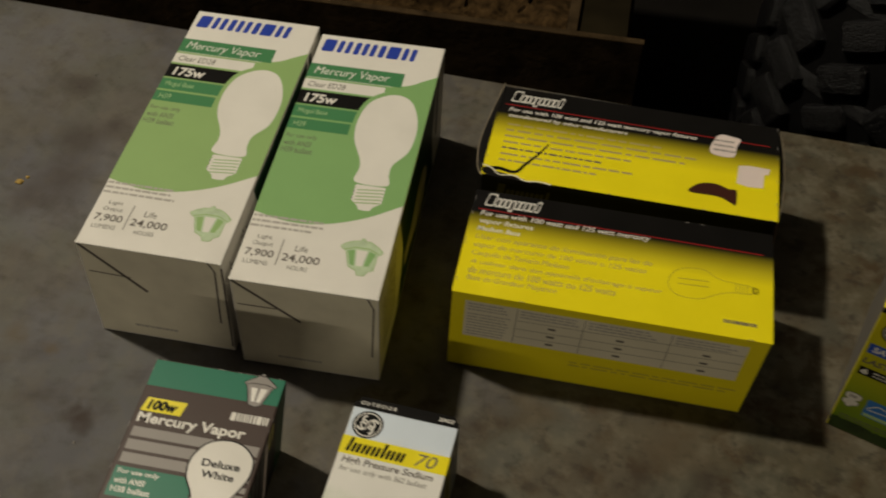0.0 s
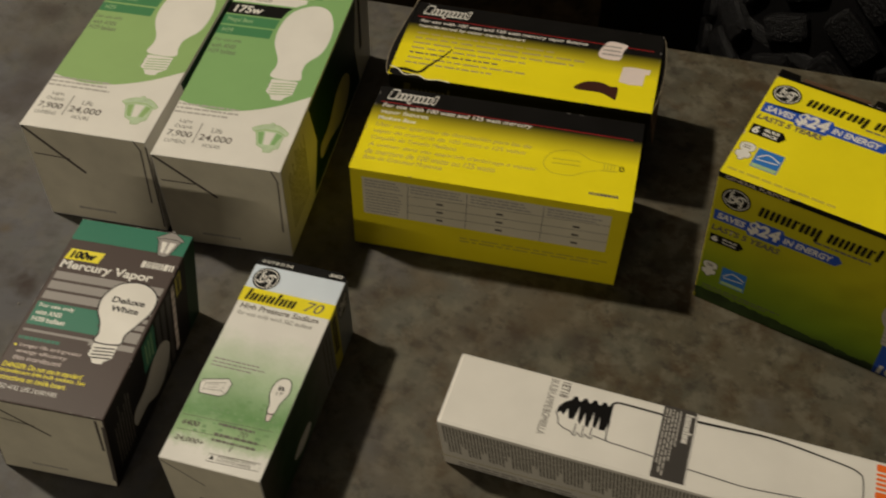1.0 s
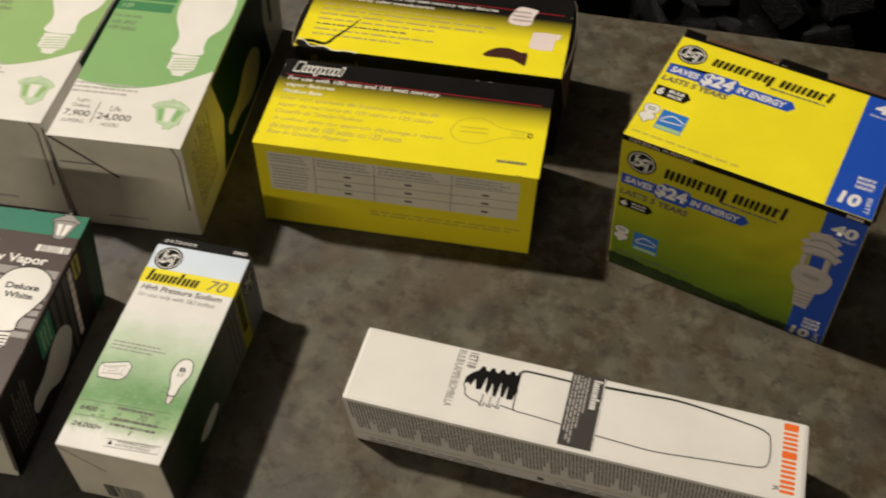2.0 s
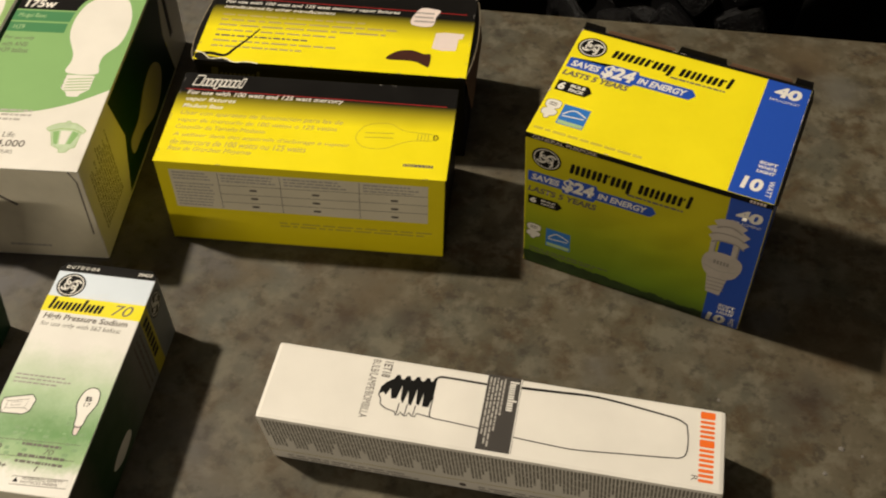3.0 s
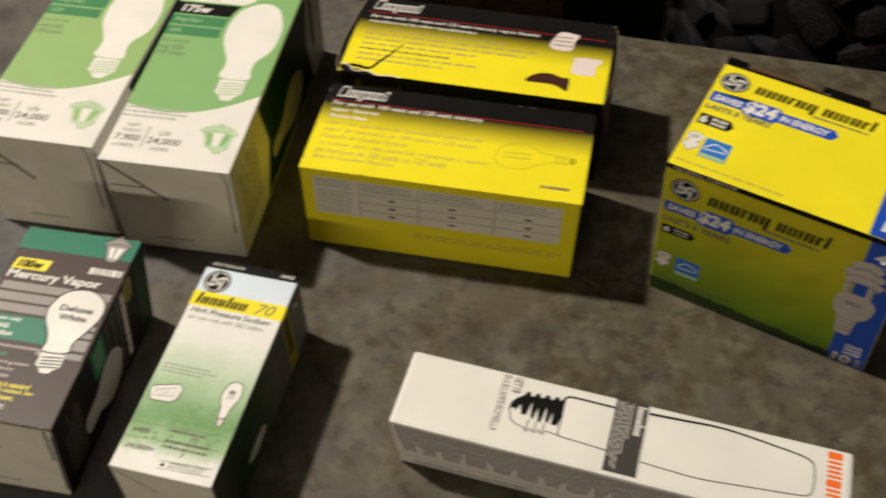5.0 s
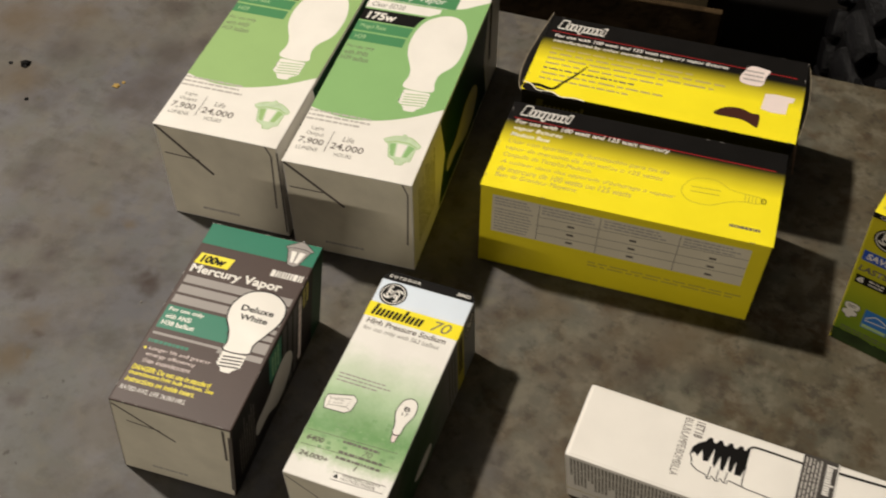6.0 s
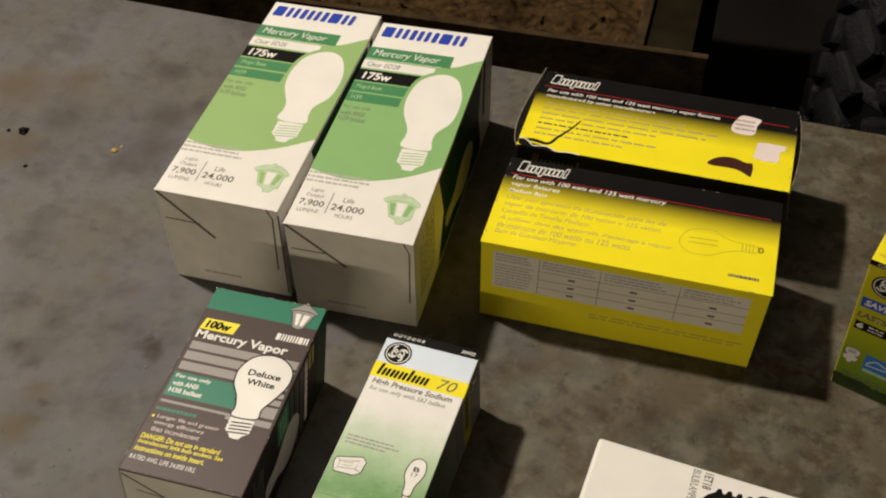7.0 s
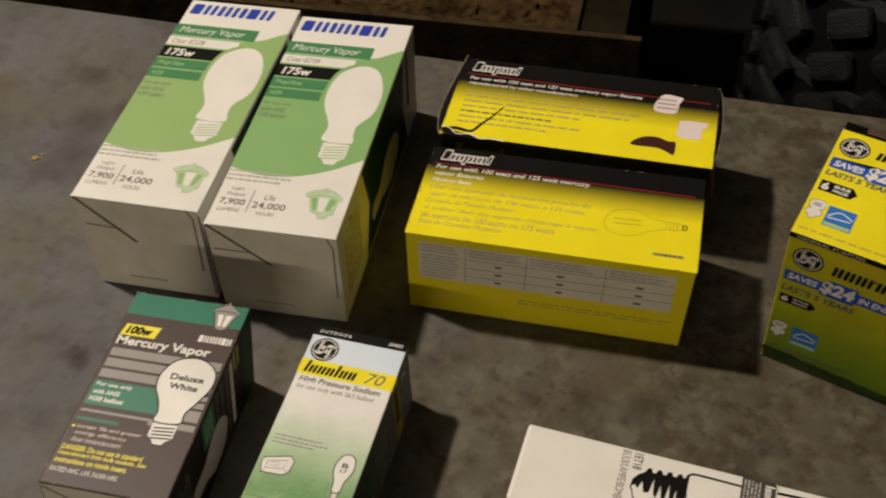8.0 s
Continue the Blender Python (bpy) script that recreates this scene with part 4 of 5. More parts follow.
rect(f, "yellow_band", 0.0, 0.775, 1.0, 0.852, YELLOW, 1.5, label="yellow printed band")
wordmark(f, "ixxxixx", 0.05, 0.772, 0.60, 0.848, BLACK, 2.2, 0.35, label="black wordmark as a row of plain bars")
words(f, "70", 0.70, 0.788, 0.90, 0.840, SLATE, 2.2, 0.25)
words(f, "High Pressure Sodium", 0.055, 0.732, 0.90, 0.768, CREASE, 1.8, 0.15, 0.022)
words(f, "for use only with S62 ballast", 0.06, 0.700, 0.86, 0.728, SLATE, 1.8, 0.15)
small_print(f, 0.06, 0.435, 0.62, 0.485, 3, GREYINK, 1.6, 0.4, 0.25, 61)
rnd, leaves = random.Random(68), []
for i in range(11):
    for j in range(12):
        x, y = 0.10 + 0.075 * i, 0.075 + 0.021 * j
        if rnd.random() < 0.62 * math.exp(-((x - 0.48) / 0.30) ** 2 - ((y - 0.20) / 0.09) ** 2):
            leaves.append((x + rnd.uniform(0, 0.025), y + rnd.uniform(0, 0.008), x + rnd.uniform(0.045, 0.072), y + rnd.uniform(0.011, 0.019)))
quads(f, "leaf_print", leaves, MOSS, 1.3)
pic = poly(f, "fixture_picture", [(0.075, 0.305), (0.045, 0.345), (0.055, 0.368), (0.30, 0.395), (0.35, 0.375), (0.335, 0.325), (0.28, 0.308)], WHITE, 1.8, "small floodlight picture")
stroke(f, "outline", [(0.075, 0.305), (0.045, 0.345), (0.055, 0.368), (0.30, 0.395), (0.35, 0.375), (0.335, 0.325), (0.28, 0.308)], 0.0006, BLACK, 2.4, closed=True, parent=pic)
stroke(f, "outline", [(0.10, 0.325), (0.27, 0.335), (0.29, 0.375), (0.10, 0.355)], 0.0004, SLATE, 2.4, closed=True, parent=pic)
stroke(f, "outline", [(0.075, 0.305), (0.10, 0.325), (0.10, 0.355), (0.055, 0.368)], 0.0003, SLATE, 2.4, parent=pic)
stroke(f, "outline", [(0.14, 0.338), (0.22, 0.345), (0.23, 0.360), (0.14, 0.352)], 0.0004, GREYINK, 2.6, closed=True, parent=pic)
stroke(f, "outline", [(0.27, 0.335), (0.335, 0.325)], 0.0003, SLATE, 2.4, parent=pic)
shape = smooth([(0.83, 0.455), (0.76, 0.435), (0.735, 0.38), (0.775, 0.33), (0.79, 0.288), (0.86, 0.29), (0.875, 0.335), (0.92, 0.39), (0.90, 0.44)])
pic = poly(f, "bulb_picture", shape, WHITE, 1.8, "small white bulb picture")
stroke(f, "outline", shape, 0.0006, BLACK, 2.4, closed=True, parent=pic)
cap = poly(f, "screw_base", [(0.793, 0.290), (0.80, 0.262), (0.815, 0.250), (0.845, 0.252), (0.858, 0.292)], LABEL, 2.1, parent=pic)
stroke(f, "outline", [(0.793, 0.290), (0.80, 0.262), (0.815, 0.250), (0.845, 0.252), (0.858, 0.292)], 0.0005, BLACK, 2.6, parent=pic)
words(f, "B", 0.80, 0.395, 0.86, 0.415, BLACK, 2.5, 0, 0.02)
words(f, "17", 0.80, 0.372, 0.86, 0.388, BLACK, 2.5)
for y in (0.205, 0.140):
    stroke(f, "rule", [(0.03, y - 0.005), (0.92, y + 0.008)], 0.0003, CREASE, 1.6)
words(f, "6400", 0.06, 0.158, 0.23, 0.182, CREASE, 1.8, 0.2, 0.025)
words(f, "24,000+", 0.055, 0.085, 0.345, 0.110, CREASE, 1.8, 0.2, 0.025)
words(f, "70", 0.62, 0.158, 0.71, 0.182, CREASE, 1.8, 0.2)
words(f, "1", 0.60, 0.090, 0.63, 0.112, CREASE, 1.8, 0.2)
for y, a in ((0.185, 62), (0.115, 63), (0.140, 64)):
    small_print(f, 0.40, y, 0.90, y + 0.016, 1, SLATE, 1.6, 0.7, 0.3, a)
stroke(f, "notice_frame", [(0.44, 0.032), (0.94, 0.040), (0.94, 0.072), (0.44, 0.064)], 0.0004, CREASE, 1.8, closed=True)
words(f, "WARNING SAFETY", 0.53, 0.0545, 0.90, 0.0655, CREASE, 1.8, 0.0, 0.01, slope=0.003)
words(f, "NOTICES INSIDE", 0.53, 0.0405, 0.86, 0.0515, CREASE, 1.8, 0.0, 0.01, slope=0.003)
poly(f, "warning_mark", [(0.455, 0.042), (0.505, 0.042), (0.48, 0.062)], BLACK, 1.8)
end_panel(SLIM, 66, [([(0.02, 0.95), (0.40, 0.62)], 0.0006)], False)
rnd = random.Random(5)
quads(SLIM.front, "barcode", [(0.30 + 0.0125 * i, 0.06, 0.30 + 0.0125 * i + rnd.choice((0.004, 0.007, 0.010)), 0.32) for i in range(32)], BLACK, 2.0, "black bar code")
r = SLIM.right
# white and green print with the side's shade painted into the stops
SHADESIDE = gradient("shaded_side_print", [(0.0, (0.12, 0.11, 0.09)), (0.2, (0.025, 0.06, 0.02)), (0.45, (0.06, 0.09, 0.05)), (0.65, (0.16, 0.155, 0.14)), (1.0, (0.17, 0.19, 0.21))], 1, jitter=0.2)
rect(r, "printed_panel", 0.006, 0.01, 0.994, 0.99, SHADESIDE, 0.9)
# yellow band drawn in olive, darkened for the same shade
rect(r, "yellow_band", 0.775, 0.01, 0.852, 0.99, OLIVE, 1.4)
round_logo(r, 0.92, 0.80, 0.009, 1.6)
quads(r, "wordmark", [(0.785, 0.90 - 0.09 * i - 0.07, 0.835, 0.90 - 0.09 * i) for i in range(7)], BLACK, 2.0)
small_print(r, 0.66, 0.1, 0.76, 0.9, 3, CREASE, 1.5, 0.4, 0.2, 67, True)
poly(r, "bulb_picture", smooth([(0.28, 0.18), (0.28, 0.25), (0.35, 0.30), (0.44, 0.27), (0.45, 0.15), (0.35, 0.1)]), WHITE, 1.5)

p = SLIM.p
flap(SLIM, "tuck_flap", (p["tbl"] + Vector((0.0005, -0.001, 0)), p["tbr"] + Vector((-0.0005, -0.001, 0))), (0, 0.0055, -0.0002), BLACK, "black tuck flap edge with white lettering")

# ---- the long white carton ----
f = LONG.top
words(f, "1ET18", 0.248, 0.745, 0.268, 0.950, CREASE, 1.5, 0, 0.02, True)
words(f, "BULB/LAMPE/BOMBILLA", 0.222, 0.20, 0.240, 0.955, CREASE, 1.5, 0, 0.0, True)
bumps = []
for i in range(4):
    x = 0.278 + 0.022 * i
    bumps += [(x, 0.745 + 0.008 * i), (x + 0.005, 0.800 + 0.006 * i), (x + 0.012, 0.805 + 0.006 * i), (x + 0.016, 0.755 + 0.008 * i)]
teeth = [(0.372, 0.60), (0.366, 0.455), (0.352, 0.450), (0.350, 0.62), (0.345, 0.46), (0.338, 0.47), (0.334, 0.66), (0.328, 0.44), (0.321, 0.46), (0.316, 0.62), (0.309, 0.45), (0.303, 0.50), (0.300, 0.68), (0.293, 0.50), (0.282, 0.49), (0.276, 0.62), (0.268, 0.52), (0.262, 0.56)]
base = poly(f, "screw_base", [(0.252, 0.52), (0.254, 0.62), (0.264, 0.69)] + bumps + [(0.366, 0.80), (0.372, 0.82)] + teeth, BLACK, 1.5, "black screw base drawing")
rim = [(0.252, 0.53), (0.259, 0.47), (0.262, 0.40), (0.276, 0.355), (0.296, 0.335)]
for i in range(3):
    x = 0.300 + 0.018 * i
    rim += [(x, 0.295 + 0.008 * i), (x + 0.006, 0.30 + 0.008 * i), (x + 0.008, 0.345 + 0.006 * i)]
    stroke(f, "thread", [(x + 0.001, 0.31 + 0.008 * i), (x + 0.002, 0.45)], 0.0006, BLACK, 1.9, parent=base)
stroke(f, "thread", rim + [(0.362, 0.345), (0.376, 0.335)], 0.0007, BLACK, 1.9, parent=base)
stroke(f, "bulb_outline", smooth([(0.366, 0.80), (0.376, 0.855), (0.40, 0.865), (0.482, 0.860)], False, 3), 0.0014, BLACK, 1.5, label="bold black bulb outline")
stroke(f, "bulb_outline", smooth([(0.372, 0.60), (0.372, 0.37), (0.382, 0.33), (0.405, 0.325), (0.482, 0.300)], False, 3), 0.0007, BLACK, 1.5)
stroke(f, "bulb_outline", smooth([(0.556, 0.885), (0.64, 0.905), (0.705, 0.922), (0.76, 0.905), (0.83, 0.86), (0.895, 0.81), (0.918, 0.75)], False, 4), [0.0018 - 0.00004 * i for i in range(25)], BLACK, 1.5)
stroke(f, "bulb_outline", smooth([(0.918, 0.75), (0.922, 0.58), (0.920, 0.42), (0.910, 0.35), (0.885, 0.325), (0.80, 0.285), (0.69, 0.235), (0.62, 0.245), (0.556, 0.262)], False, 4), 0.0007, BLACK, 1.5)
blk = rect(f, "black_label", 0.482, 0.055, 0.558, 0.998, DARKGREY, 2.0, label="dark printed name block")
for i in range(5):
    small_print(f, 0.486 + 0.0078 * i, (0.24, 0.13, 0.10, 0.30, 0.50)[i], 0.4925 + 0.0078 * i, 0.965, 1, FAINT, 2.6, 0.6, 0.0, 71 + i, True, parent=blk)
wordmark(f, "ixmxixx", 0.526, 0.56, 0.552, 0.95, WHITE, 2.6, 0, True)
stroke(f, "label_rule", [(0.556, 0.055), (0.556, 0.99)], 0.0006, WHITE, 2.6, parent=blk)
wordmark(f, "WTTWTTiT", 0.938, 0.085, 0.977, 0.955, ORANGE, 1.6, 0, True, "orange wordmark as a row of plain bars")
words(f, "R", 0.932, 0.11, 0.945, 0.17, CREASE, 1.6, 0, 0.0, True)
f = LONG.front
rnd, lines, left = random.Random(100), [], 0
for i in range(122):
    if left == 0:
        left, heading = rnd.choice((5, 6, 7, 7, 8)), True
    x, low = 0.014 + 0.008 * i, (rnd.uniform(0.52, 0.64) if heading else rnd.uniform(0.44, 0.60) if left == 1 else rnd.uniform(0.345, 0.375))
    y, heading, left = 0.955, False, left - 1
    while y > low:
        w = rnd.uniform(0.07, 0.22)
        lines.append((x, max(y - w, low), x + 0.0047, y))
        y -= w + 0.014
quads(f, "small_print", lines, MIDGREY, 1.4)
stroke(f, "fold_rule", [(0.0, 0.23), (1.0, 0.27)], 0.0005, OLIVE, 1.5)
disc(f, "round_mark", 0.445, 0.14, 0.0022, CREASE, 1.5)
small_print(f, 0.04, 0.05, 0.40, 0.17, 2, GREYINK, 1.4, 0.4, 0.3, 140)
small_print(f, 0.48, 0.05, 0.95, 0.17, 2, GREYINK, 1.4, 0.4, 0.3, 141)

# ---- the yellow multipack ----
# printed fade, its colours also darkened for the weaker light on the front
PACK = gradient("dimmed_yellow_to_green", [(0.0, (0.06, 0.11, 0.015)), (0.14, (0.15, 0.24, 0.014)), (0.35, (0.25, 0.315, 0.012)), (0.62, (0.44, 0.42, 0.010)), (1.0, (0.54, 0.475, 0.010))], 2)
MEADOW = material("meadow_green_ink", (0.028, 0.055, 0.012), 0.5, wear=0.5, fine=500, coarse=120)
BADGE = material("badge_blue_ink", (0.03, 0.17, 0.52), 0.4, wear=0.06, coat=0.02)
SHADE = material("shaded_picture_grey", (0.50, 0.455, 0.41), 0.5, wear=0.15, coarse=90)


def pack_side(f, front):
    """The same print on the top and the front of the multipack."""
    band = rect(f, "blue_band", 0.818 if not front else 0.838, 0.004, 0.997, 0.997 if not front else 0.965, ROYAL, 1.4, label="royal blue printed band")
    round_logo(f, 0.08 if not front else 0.093, 0.835 if not front else 0.850, 0.0098, 1.8)
    y0, y1 = (0.765, 0.905) if not front else (0.775, 0.905)
    wordmark(f, "xxxrxp xmxrt", 0.17 if not front else 0.19, y0, 0.69 if not front else 0.70, y1, BLACK, 2.0, 0.3, label="black wordmark as a row of plain bars")
    small_print(f, 0.44, y0 - 0.012, 0.68, y0 + 0.008, 1, SLATE, 2.0, 0.7, 0.05, 158)
    y0, y1 = (0.613, 0.705) if not front else (0.665, 0.737)
    poly(f, "blue_arrow", [(0.015, y0), (0.165, y0), (0.170, y0 - 0.022), (0.305, y0 - 0.022), (0.312, y0), (0.545, y0), (0.568, (y0 + y1) / 2), (0.548, y1), (0.318, y1), (0.312, y1 + 0.026), (0.195, y1 + 0.026), (0.190, y1), (0.015, y1)], ROYAL, 1.6, "blue printed arrow")
    d = (y1 - y0)
    words(f, "SAVES", 0.03, y0 + 0.2 * d, 0.155, y1 - 0.2 * d, WHITE, 2.2, 0.2, 0.035)
    words(f, "$24", 0.165, y0 - 0.15 * d, 0.305, y1 + 0.2 * d, WHITE, 2.3, 0.15, 0.045)
    words(f, "IN ENERGY", 0.32, y0 + 0.2 * d, 0.53, y1 - 0.2 * d, WHITE, 2.2, 0.2, 0.035)
    y0, y1 = (0.540, 0.588) if not front else (0.585, 0.628)
    words(f, "LASTS 5 YEARS", 0.015, y0, 0.30 if not front else 0.32, y1, CREASE, 2.0, 0.2, 0.035)
    y0, y1 = (0.395, 0.488) if not front else (0.492, 0.556)
    poly(f, "pack_badge", [(0.018, y0), (0.15, y0), (0.172, (y0 + y1) / 2), (0.15, y1), (0.018, y1)], BLACK, 1.6)
    words(f, "6", 0.026, y0 + 0.012, 0.055, y1 - 0.012, WHITE, 2.2, 0.1, 0.045)
    words(f, "BULB", 0.075, (y0 + y1) / 2 + 0.006, 0.14, y1 - 0.014, WHITE, 2.2, 0.1, 0.04)
    words(f, "PACK", 0.075, y0 + 0.014, 0.14, (y0 + y1) / 2 - 0.006, WHITE, 2.2, 0.1, 0.04)
    y0, y1 = (0.150, 0.312) if not front else (0.215, 0.335)
    h = y1 - y0
    mini = [(0.034, y0), (0.050, y0), (0.058, y0 + 0.14 * h), (0.074, y0 + 0.22 * h), (0.078, y0 + 0.44 * h), (0.062, y0 + 0.52 * h), (0.078, y0 + 0.62 * h), (0.080, y0 + 0.90 * h), (0.060, y0 + h), (0.030, y0 + 0.98 * h), (0.016, y0 + 0.86 * h), (0.018, y0 + 0.62 * h), (0.030, y0 + 0.52 * h), (0.014, y0 + 0.42 * h), (0.016, y0 + 0.20 * h), (0.030, y0 + 0.13 * h)]
    small = poly(f, "bulb_picture", smooth(mini, steps=3), WHITE, 1.8, "small white spiral bulb picture")
    stroke(f, "outline", smooth(mini, steps=3), 0.0004, CREASE, 2.4, closed=True, parent=small)
    small_print(f, 0.030, y0 + 0.66 * h, 0.066, y0 + 0.88 * h, 2, CREASE, 2.4, 0.5, 0.1, 151)
    y0, y1 = (0.130, 0.298) if not front else (0.190, 0.330)
    x0 = 0.092 if not front else 0.105
    badge = rect(f, "blue_badge", x0, y0, x0 + 0.112, y1, BADGE, 1.8, label="square blue badge with a white arc")
    stroke(f, "arc", smooth([(x0 + 0.01, y0 + 0.5 * (y1 - y0)), (x0 + 0.05, y0 + 0.8 * (y1 - y0)), (x0 + 0.105, y0 + 0.6 * (y1 - y0))], False, 4), 0.0009, WHITE, 2.4, parent=badge)
    stroke(f, "arc", [(x0 + 0.01, y0 + 0.42 * (y1 - y0)), (x0 + 0.1, y0 + 0.5 * (y1 - y0))], 0.0009, WHITE, 2.4, parent=badge)
    rect(f, "strip", x0 + 0.004, y0 + 0.03 * (y1 - y0), x0 + 0.108, y0 + 0.2 * (y1 - y0), PALEGREEN, 2.4, parent=badge)
    a, b = (0.858, 0.968) if not front else (0.872, 0.975)
    words(f, "40", a, 0.845 if not front else 0.835, b, 0.940 if not front else 0.910, WHITE, 2.2, 0.1, 0.045)
    words(f, "REPLACEMENT", a - 0.01, 0.805 if not front else 0.805, b + 0.003, 0.825 if not front else 0.823, WHITE, 2.2, 0.1)
    for i, t in enumerate(("SOFT", "WHITE", "LIGHT")):
        y = (0.275 - 0.035 * i) if not front else (0.150 - 0.03 * i)
        words(f, t, 0.895, y, 0.968, y + 0.024, WHITE, 2.2, 0.1, 0.04)
    words(f, "10", 0.855, 0.055 if not front else 0.008, 0.938, 0.155 if not front else 0.078, WHITE, 2.2, 0.1, 0.045)
    words(f, "WATT", 0.955, 0.035 if not front else 0.01, 0.977, 0.165 if not front else 0.08, WHITE, 2.2, 0, 0.01, True)


pack_side(MULTI.top, False)
small_print(MULTI.top, 0.02, 0.045, 0.48, 0.068, 1, FAINTYELLOW, 1.5, 0.8, 0.0, 161)
rect(MULTI.front, "front_panel", 0.004, 0.004, 0.996, 0.985, PACK, 0.8, label="yellow panel fading to green, darkened for weaker light")
rnd = random.Random(77)
ridge = [(0.835 * (1 - i / 60), 0.052 + 0.05 * i / 60 + 0.016 * noise.noise(Vector((i * 0.22, 0, 0))) + rnd.uniform(-0.006, 0.006)) for i in range(61)]
poly(MULTI.front, "meadow", [(0.004, 0.006), (0.835, 0.006)] + ridge, MEADOW, 1.2, "dark green printed strip of grass")
pack_side(MULTI.front, True)
rect(MULTI.front, "black_edge", 0.0, 0.965, 1.0, 1.0, BLACK, 1.8)
words(MULTI.front, "GENERAL PURPOSE", 0.03, 0.971, 0.30, 0.992, LABEL, 2.4, 0.0)
quads(MULTI.front, "figures", [(0.91 + 0.013 * i, 0.972, 0.919 + 0.013 * i, 0.990) for i in range(5)], LABEL, 2.4)
f = MULTI.front
f = Face(f.owner, f.at(0.143, 0.02, 0), f.at(0.993, 0.02, 0), f.at(0.143, 1.02, 0))
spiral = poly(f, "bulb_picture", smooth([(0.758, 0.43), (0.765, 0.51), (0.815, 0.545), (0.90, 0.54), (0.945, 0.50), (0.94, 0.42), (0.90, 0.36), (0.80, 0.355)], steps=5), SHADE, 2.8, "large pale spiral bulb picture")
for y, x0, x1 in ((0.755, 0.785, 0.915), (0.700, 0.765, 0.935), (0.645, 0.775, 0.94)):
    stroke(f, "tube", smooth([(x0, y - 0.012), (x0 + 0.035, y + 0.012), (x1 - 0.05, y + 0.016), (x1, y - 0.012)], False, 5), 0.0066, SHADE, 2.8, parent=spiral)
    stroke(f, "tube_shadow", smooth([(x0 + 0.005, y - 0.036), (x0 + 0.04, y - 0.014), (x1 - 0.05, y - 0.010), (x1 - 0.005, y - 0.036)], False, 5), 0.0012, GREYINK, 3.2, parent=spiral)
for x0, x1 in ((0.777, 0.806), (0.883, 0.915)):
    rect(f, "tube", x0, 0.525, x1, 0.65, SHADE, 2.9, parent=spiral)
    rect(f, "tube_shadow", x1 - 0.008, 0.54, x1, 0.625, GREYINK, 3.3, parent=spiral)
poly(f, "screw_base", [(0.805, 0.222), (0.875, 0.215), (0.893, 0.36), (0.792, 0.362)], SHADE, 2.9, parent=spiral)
for y in (0.25, 0.28, 0.31, 0.34):
    stroke(f, "thread", [(0.80, y), (0.888, y + 0.006)], 0.0009, GREYINK, 3.3, parent=spiral)
stroke(f, "tube_shadow", smooth([(0.762, 0.43), (0.85, 0.405), (0.938, 0.435)], False, 5), 0.0010, FAINT, 3.3, parent=spiral)
quads(f, "wordmark", [(0.81 + 0.016 * i, 0.455, 0.821 + 0.016 * i, 0.485) for i in range(5)], GREYINK, 3.6, parent=spiral)
small_print(MULTI.front, 0.03, 0.105, 0.40, 0.145, 2, CREASE, 1.6, 0.4, 0.2, 162)
# unseen side given a dark ink to hold down its bounced light
rect(MULTI.left, "side_panel", 0.004, 0.004, 0.996, 0.996, SLATE, 0.8, label="unseen side, dark to cut bounced light")
rect(MULTI.right, "side_panel", 0.004, 0.004, 0.996, 0.996, ROYAL, 0.8, label="royal blue printed side")
p = MULTI.p
for a, b, h, ink in ((0.0, 0.10, 0.0030, BLACK), (0.102, 0.42, 0.0012, KRAFT), (0.422, 0.64, 0.0034, BLACK), (0.642, 0.92, 0.0012, KRAFT), (0.922, 1.0, 0.0030, BLACK)):
    flap(MULTI, "top_flap", (p["tbl"].lerp(p["tbr"], a) + Vector((0, 0.001, -0.002)), p["tbl"].lerp(p["tbr"], b) + Vector((0, 0.001, -0.002))), (0, 0.0012, 0.002 + h), ink, "card flap edge along the open seam")
flap(MULTI, "side_flap", (p["tbr"] + Vector((0.0008, 0, -0.001)), p["tfr"] + Vector((0.0008, 0, -0.001))), (0.0015, 0, -0.004), BLACK, "black card flap edge")

rect(MULTI.top, "black_edge", 0.0, 0.975, 1.0, 1.0, BLACK, 2.6)
edge_wear(NEAR, 201, GREYINK, 10)
edge_wear(TORN, 202, GREYINK, 14)
edge_wear(MV, 203, GREYINK, 24)
edge_wear(MULTI, 204, LABEL, 18)



# ---- specks on the bench ----
def speck(name, label, x, y, r, mat, seed, tall=0.6):
    rnd = random.Random(seed)
    bm = bmesh.new()
    bmesh.ops.create_icosphere(bm, subdivisions=2, radius=r)
    for v in bm.verts:
        v.co *= 1 + 0.6 * noise.noise(v.co * (1.7 / r) + Vector((seed, 0, 0)))
        v.co.z = max(v.co.z * tall, -r * 0.25) + r * 0.25
        v.co.x *= 1 + 0.5 * rnd.random() * 0.2
    ob = part(name, bm, mat)
    ob.matrix_world = pose(x, y, 0.0, 0, 0, 37 * seed)
    return tagged(ob, label, "debris")


LEAF = material("dry_leaf", (0.42, 0.28, 0.07), 0.8, wear=0.4, coarse=300)
speck("dark_speck", "black speck of dirt on the bench", SPOT_A[0], SPOT_A[1], 0.0040, RUBBER, 2)
speck("dark_speck", "small black speck of dirt on the bench", SPOT_A[0] - 0.014, SPOT_A[1] - 0.002, 0.0019, RUBBER, 3)
speck("leaf_crumb", "curled yellow leaf crumb on the bench", SPOT_B[0], SPOT_B[1], 0.0028, LEAF, 5, 0.35)
speck("leaf_crumb", "tiny yellow leaf crumb on the bench", SPOT_B[0] + 0.004, SPOT_B[1] + 0.006, 0.0016, LEAF, 6, 0.4)

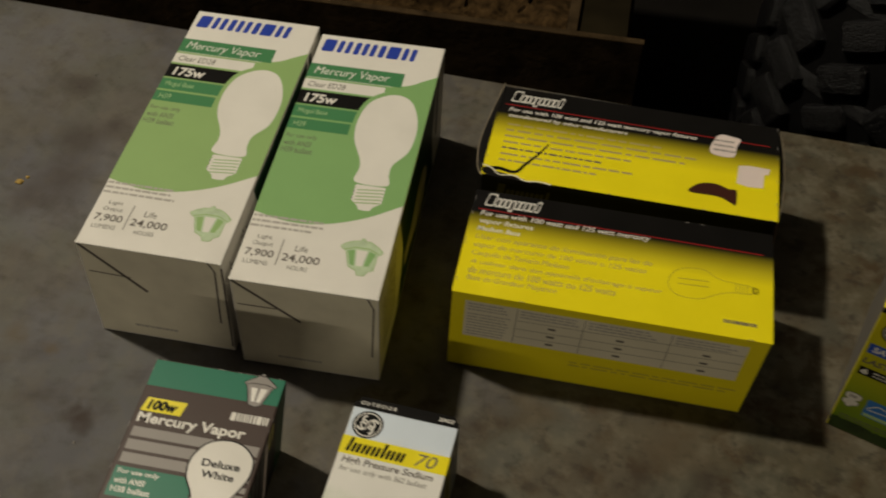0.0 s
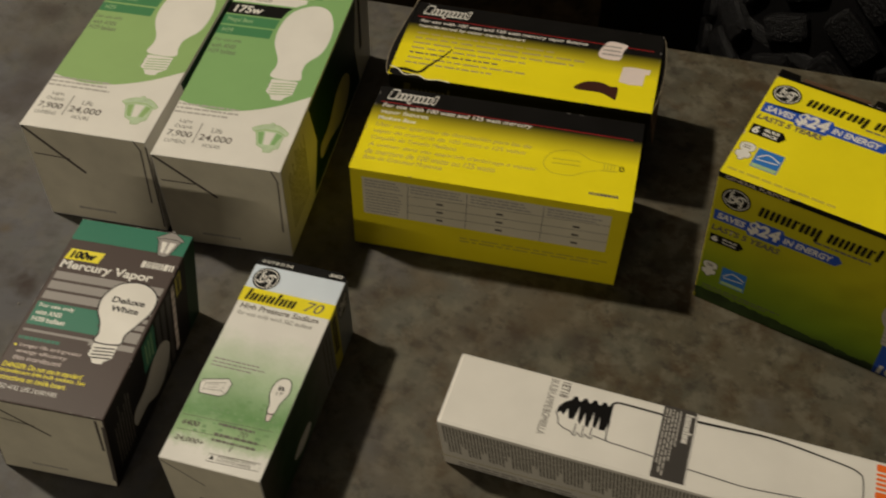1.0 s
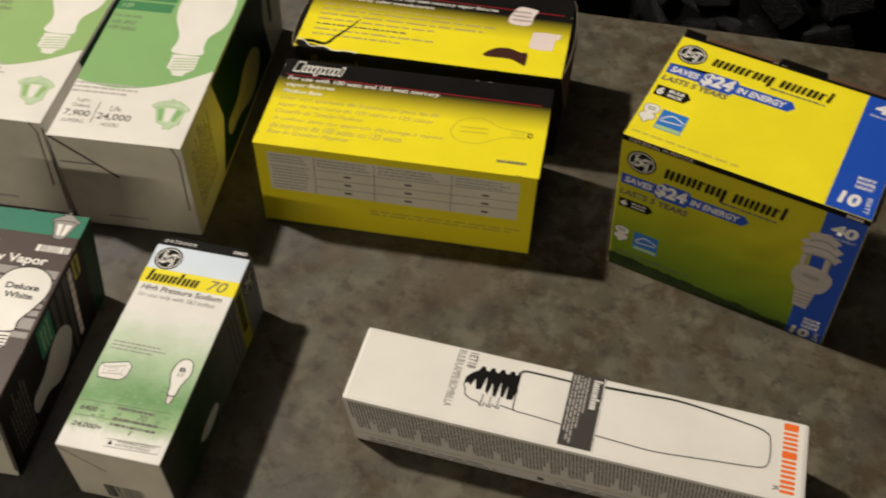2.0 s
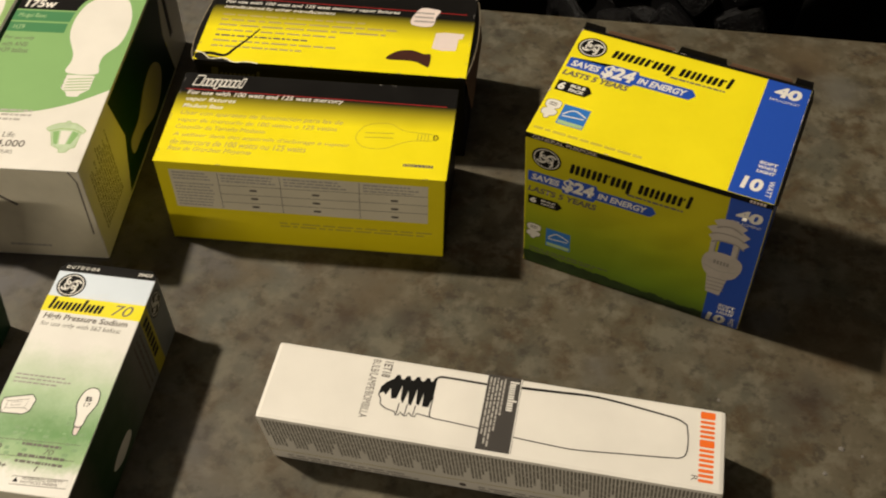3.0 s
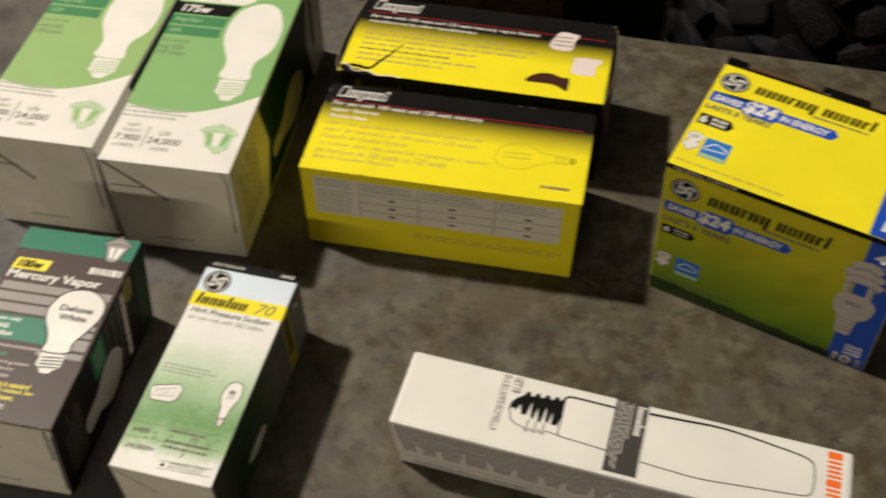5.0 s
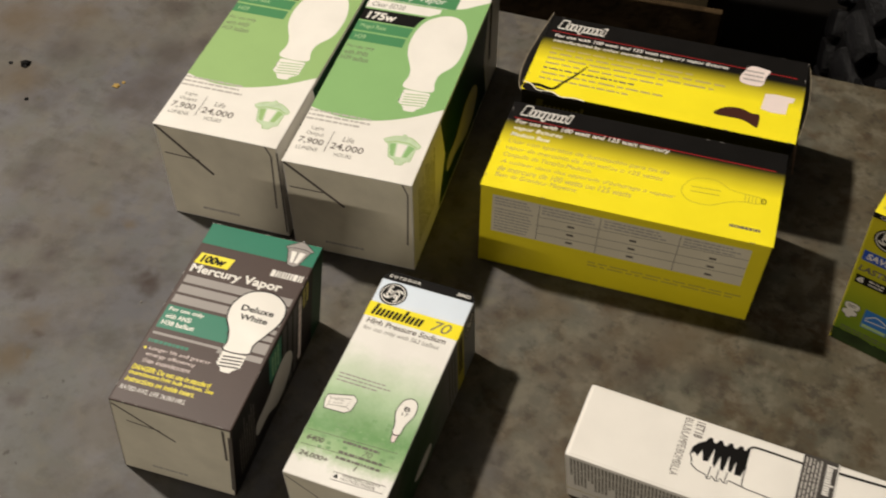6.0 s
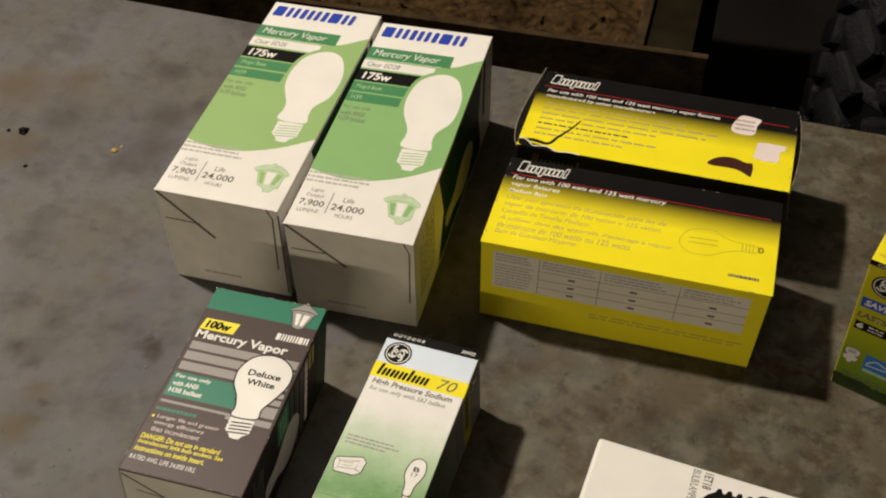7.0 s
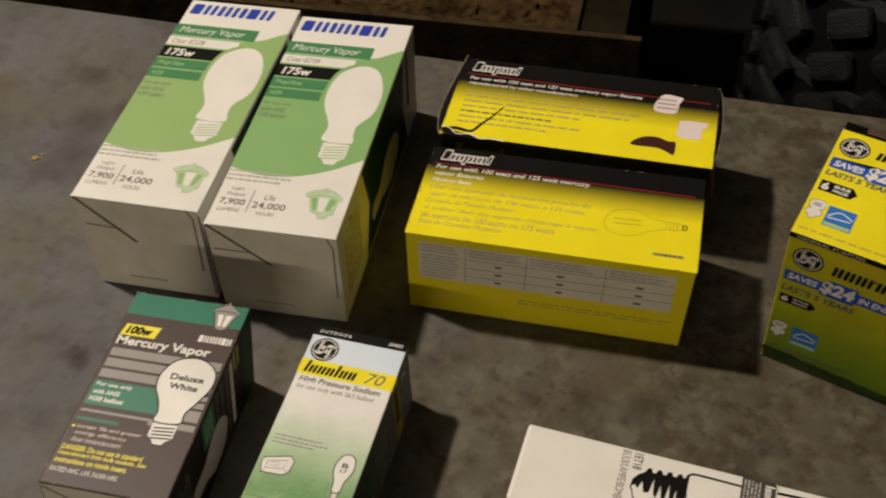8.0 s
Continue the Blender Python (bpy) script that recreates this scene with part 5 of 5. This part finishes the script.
speck("dark_speck", "tiny dark grain on the bench", -0.377, 0.085, 0.0016, RUBBER, 7)
speck("dark_speck", "tiny dark grain on the bench", -0.378, 0.039, 0.0018, RUBBER, 8)

CRUMB = material("pale_crumb", (0.2, 0.185, 0.165), 0.8, wear=0.3, coarse=300)
for x, y, r, k in ((0.487, -0.119, 0.0013, 9), (0.499, -0.101, 0.0016, 10), (0.511, -0.105, 0.0009, 11), (0.426, -0.073, 0.0010, 12), (-0.176, -0.083, 0.0010, 13)):
    speck("pale_crumb", "tiny pale crumb lying on the bench", x, y, r, CRUMB, k, 0.4)

# ---- below and behind the bench ----
def crate():
    """A low timber crate with divided bays and debris in them."""
    z0, z1 = FLOOR, -0.265
    root = thing("timber_crate", "weathered brown timber crate with debris in its bays", "crate", (-0.30, 0.7155, FLOOR), 0.6)
    h = z1 - z0
    part("front_board", box_bm(-0.62, 0.012, 0.0, 0.466, 0.022, h, 0.0015), WOOD, root)
    part("back_board", box_bm(-0.62, 0.62, 0.0, 0.466, 0.642, h, 0.002), WOOD, root)
    part("end_board", box_bm(-0.62, 0.0225, 0.0, -0.598, 0.6195, h, 0.002), WOOD, root)
    part("end_board", box_bm(0.444, 0.0225, 0.0, 0.466, 0.6195, h - 0.34, 0.002), WOOD, root)
    for x in (-0.16, 0.372):
        part("divider", box_bm(x - 0.007, 0.0225, 0.0, x + 0.007, 0.6195, h - 0.002, 0.002), WOOD, root)
    part("bay_board", box_bm(0.3795, 0.0225, h - 0.030, 0.4435, 0.6195, h - 0.010), OLIVEWOOD, root)
    part("bottom_board", box_bm(-0.5975, 0.0225, 0.01, 0.4435, 0.6195, h - 0.20), WOOD, root)
    return root


def debris():
    rnd = random.Random(11)
    bm = bmesh.new()
    n = 64
    grid = [[bm.verts.new((-0.44 + 0.50 * i / n, 0.76 + 0.58 * j / n, -0.345 + 0.03 * noise.noise(Vector((i * 0.13, j * 0.13, 0))) + 0.010 * noise.noise(Vector((i * 0.55, j * 0.55, 3))))) for j in range(n + 1)] for i in range(n + 1)]
    for i in range(n):
        for j in range(n):
            bm.faces.new((grid[i][j], grid[i + 1][j], grid[i + 1][j + 1], grid[i][j + 1])).smooth = True
    for k in range(40):
        x, y = rnd.uniform(-0.42, 0.04), rnd.uniform(0.78, 1.3)
        m = Matrix.Translation((x, y, -0.335 + 0.03 * rnd.random())) @ Euler((rnd.uniform(0, 3), rnd.uniform(0, 3), rnd.uniform(0, 3))).to_matrix().to_4x4() @ Matrix.Diagonal((rnd.uniform(0.006, 0.02), rnd.uniform(0.004, 0.010), 0.004, 1))
        bmesh.ops.create_cube(bm, size=1.0, matrix=m)
    ob = part("debris", bm, DIRT)
    return tagged(ob, "heap of dry brown bark and debris in the crate", "debris", kind="stuff")


def tyre(centre, big, small, tilt, turn):
    """A knobbly off-road tyre with blocks in staggered rows."""
    root = new("tyre")
    root.matrix_world = Matrix.Translation(centre) @ pose(0, 0, 0, tilt, 0, turn)
    tagged(root, "black knobbly off-road tyre lying behind the bench", "tyre")
    bm = bmesh.new()
    n, m = 72, 24
    ring = []
    for i in range(n):
        a = 2 * math.pi * i / n
        row = []
        for j in range(m):
            b = 2 * math.pi * j / m
            r = big + small * (abs(math.cos(b)) ** 0.6) * (1 if math.cos(b) > 0 else -0.8)
            row.append(bm.verts.new((r * math.cos(a), r * math.sin(a), 1.15 * small * (abs(math.sin(b)) ** 0.75) * (1 if math.sin(b) > 0 else -1))))
        ring.append(row)
    for i in range(n):
        for j in range(m):
            f = bm.faces.new((ring[i][j], ring[(i + 1) % n][j], ring[(i + 1) % n][(j + 1) % m], ring[i][(j + 1) % m]))
            f.smooth = True
    bmesh.ops.recalc_face_normals(bm, faces=bm.faces[:])
    part("carcass", bm, RUBBER, root)
    knob = bmesh.new()
    box_bm(-0.5, -0.5, -0.5, 0.5, 0.5, 0.5, 0.24, knob)
    me = bpy.data.meshes.new("tread_block")
    knob.to_mesh(me)
    knob.free()
    me.materials.append(KNOB)
    count, rnd = 48, random.Random(21)
    for i in range(count):
        for row, (b, w, l) in enumerate(((-1.05, 0.066, 0.043), (-0.42, 0.070, 0.040), (0.0, 0.062, 0.036), (0.42, 0.070, 0.040), (1.05, 0.066, 0.043))):
            a = 2 * math.pi * (i + 0.5 * (row % 2)) / count
            r = big + small * (abs(math.cos(b)) ** 0.6)
            z = 1.15 * small * (abs(math.sin(b)) ** 0.75) * (1 if b > 0 else -1)
            o = new("tread_block", me)
            o.parent = root
            if row in (1, 3) and i % 2 == 0:
                bar = new("tie_bar", me)
                bar.parent = root
                bar.matrix_basis = Matrix.Rotation(a, 4, "Z") @ Matrix.Translation((r - 0.002, 0.0, z * 0.5)) @ Matrix.Diagonal((0.020, 0.022, 0.10, 1))
            o.matrix_basis = Matrix.Rotation(a, 4, "Z") @ Matrix.Translation((r, 0, z)) @ Matrix.Rotation(-b * 0.75, 4, "Y") @ Matrix.Rotation(0.5 * (-1) ** row + rnd.uniform(-0.06, 0.06), 4, "X") @ Matrix.Diagonal((0.026 + rnd.uniform(-0.004, 0.002), l * rnd.uniform(0.86, 1.08), w * rnd.uniform(0.88, 1.06), 1))
    return root


crate()
debris()
tyre((0.672, 1.00, -0.345), 0.30, 0.135, 90, 50)
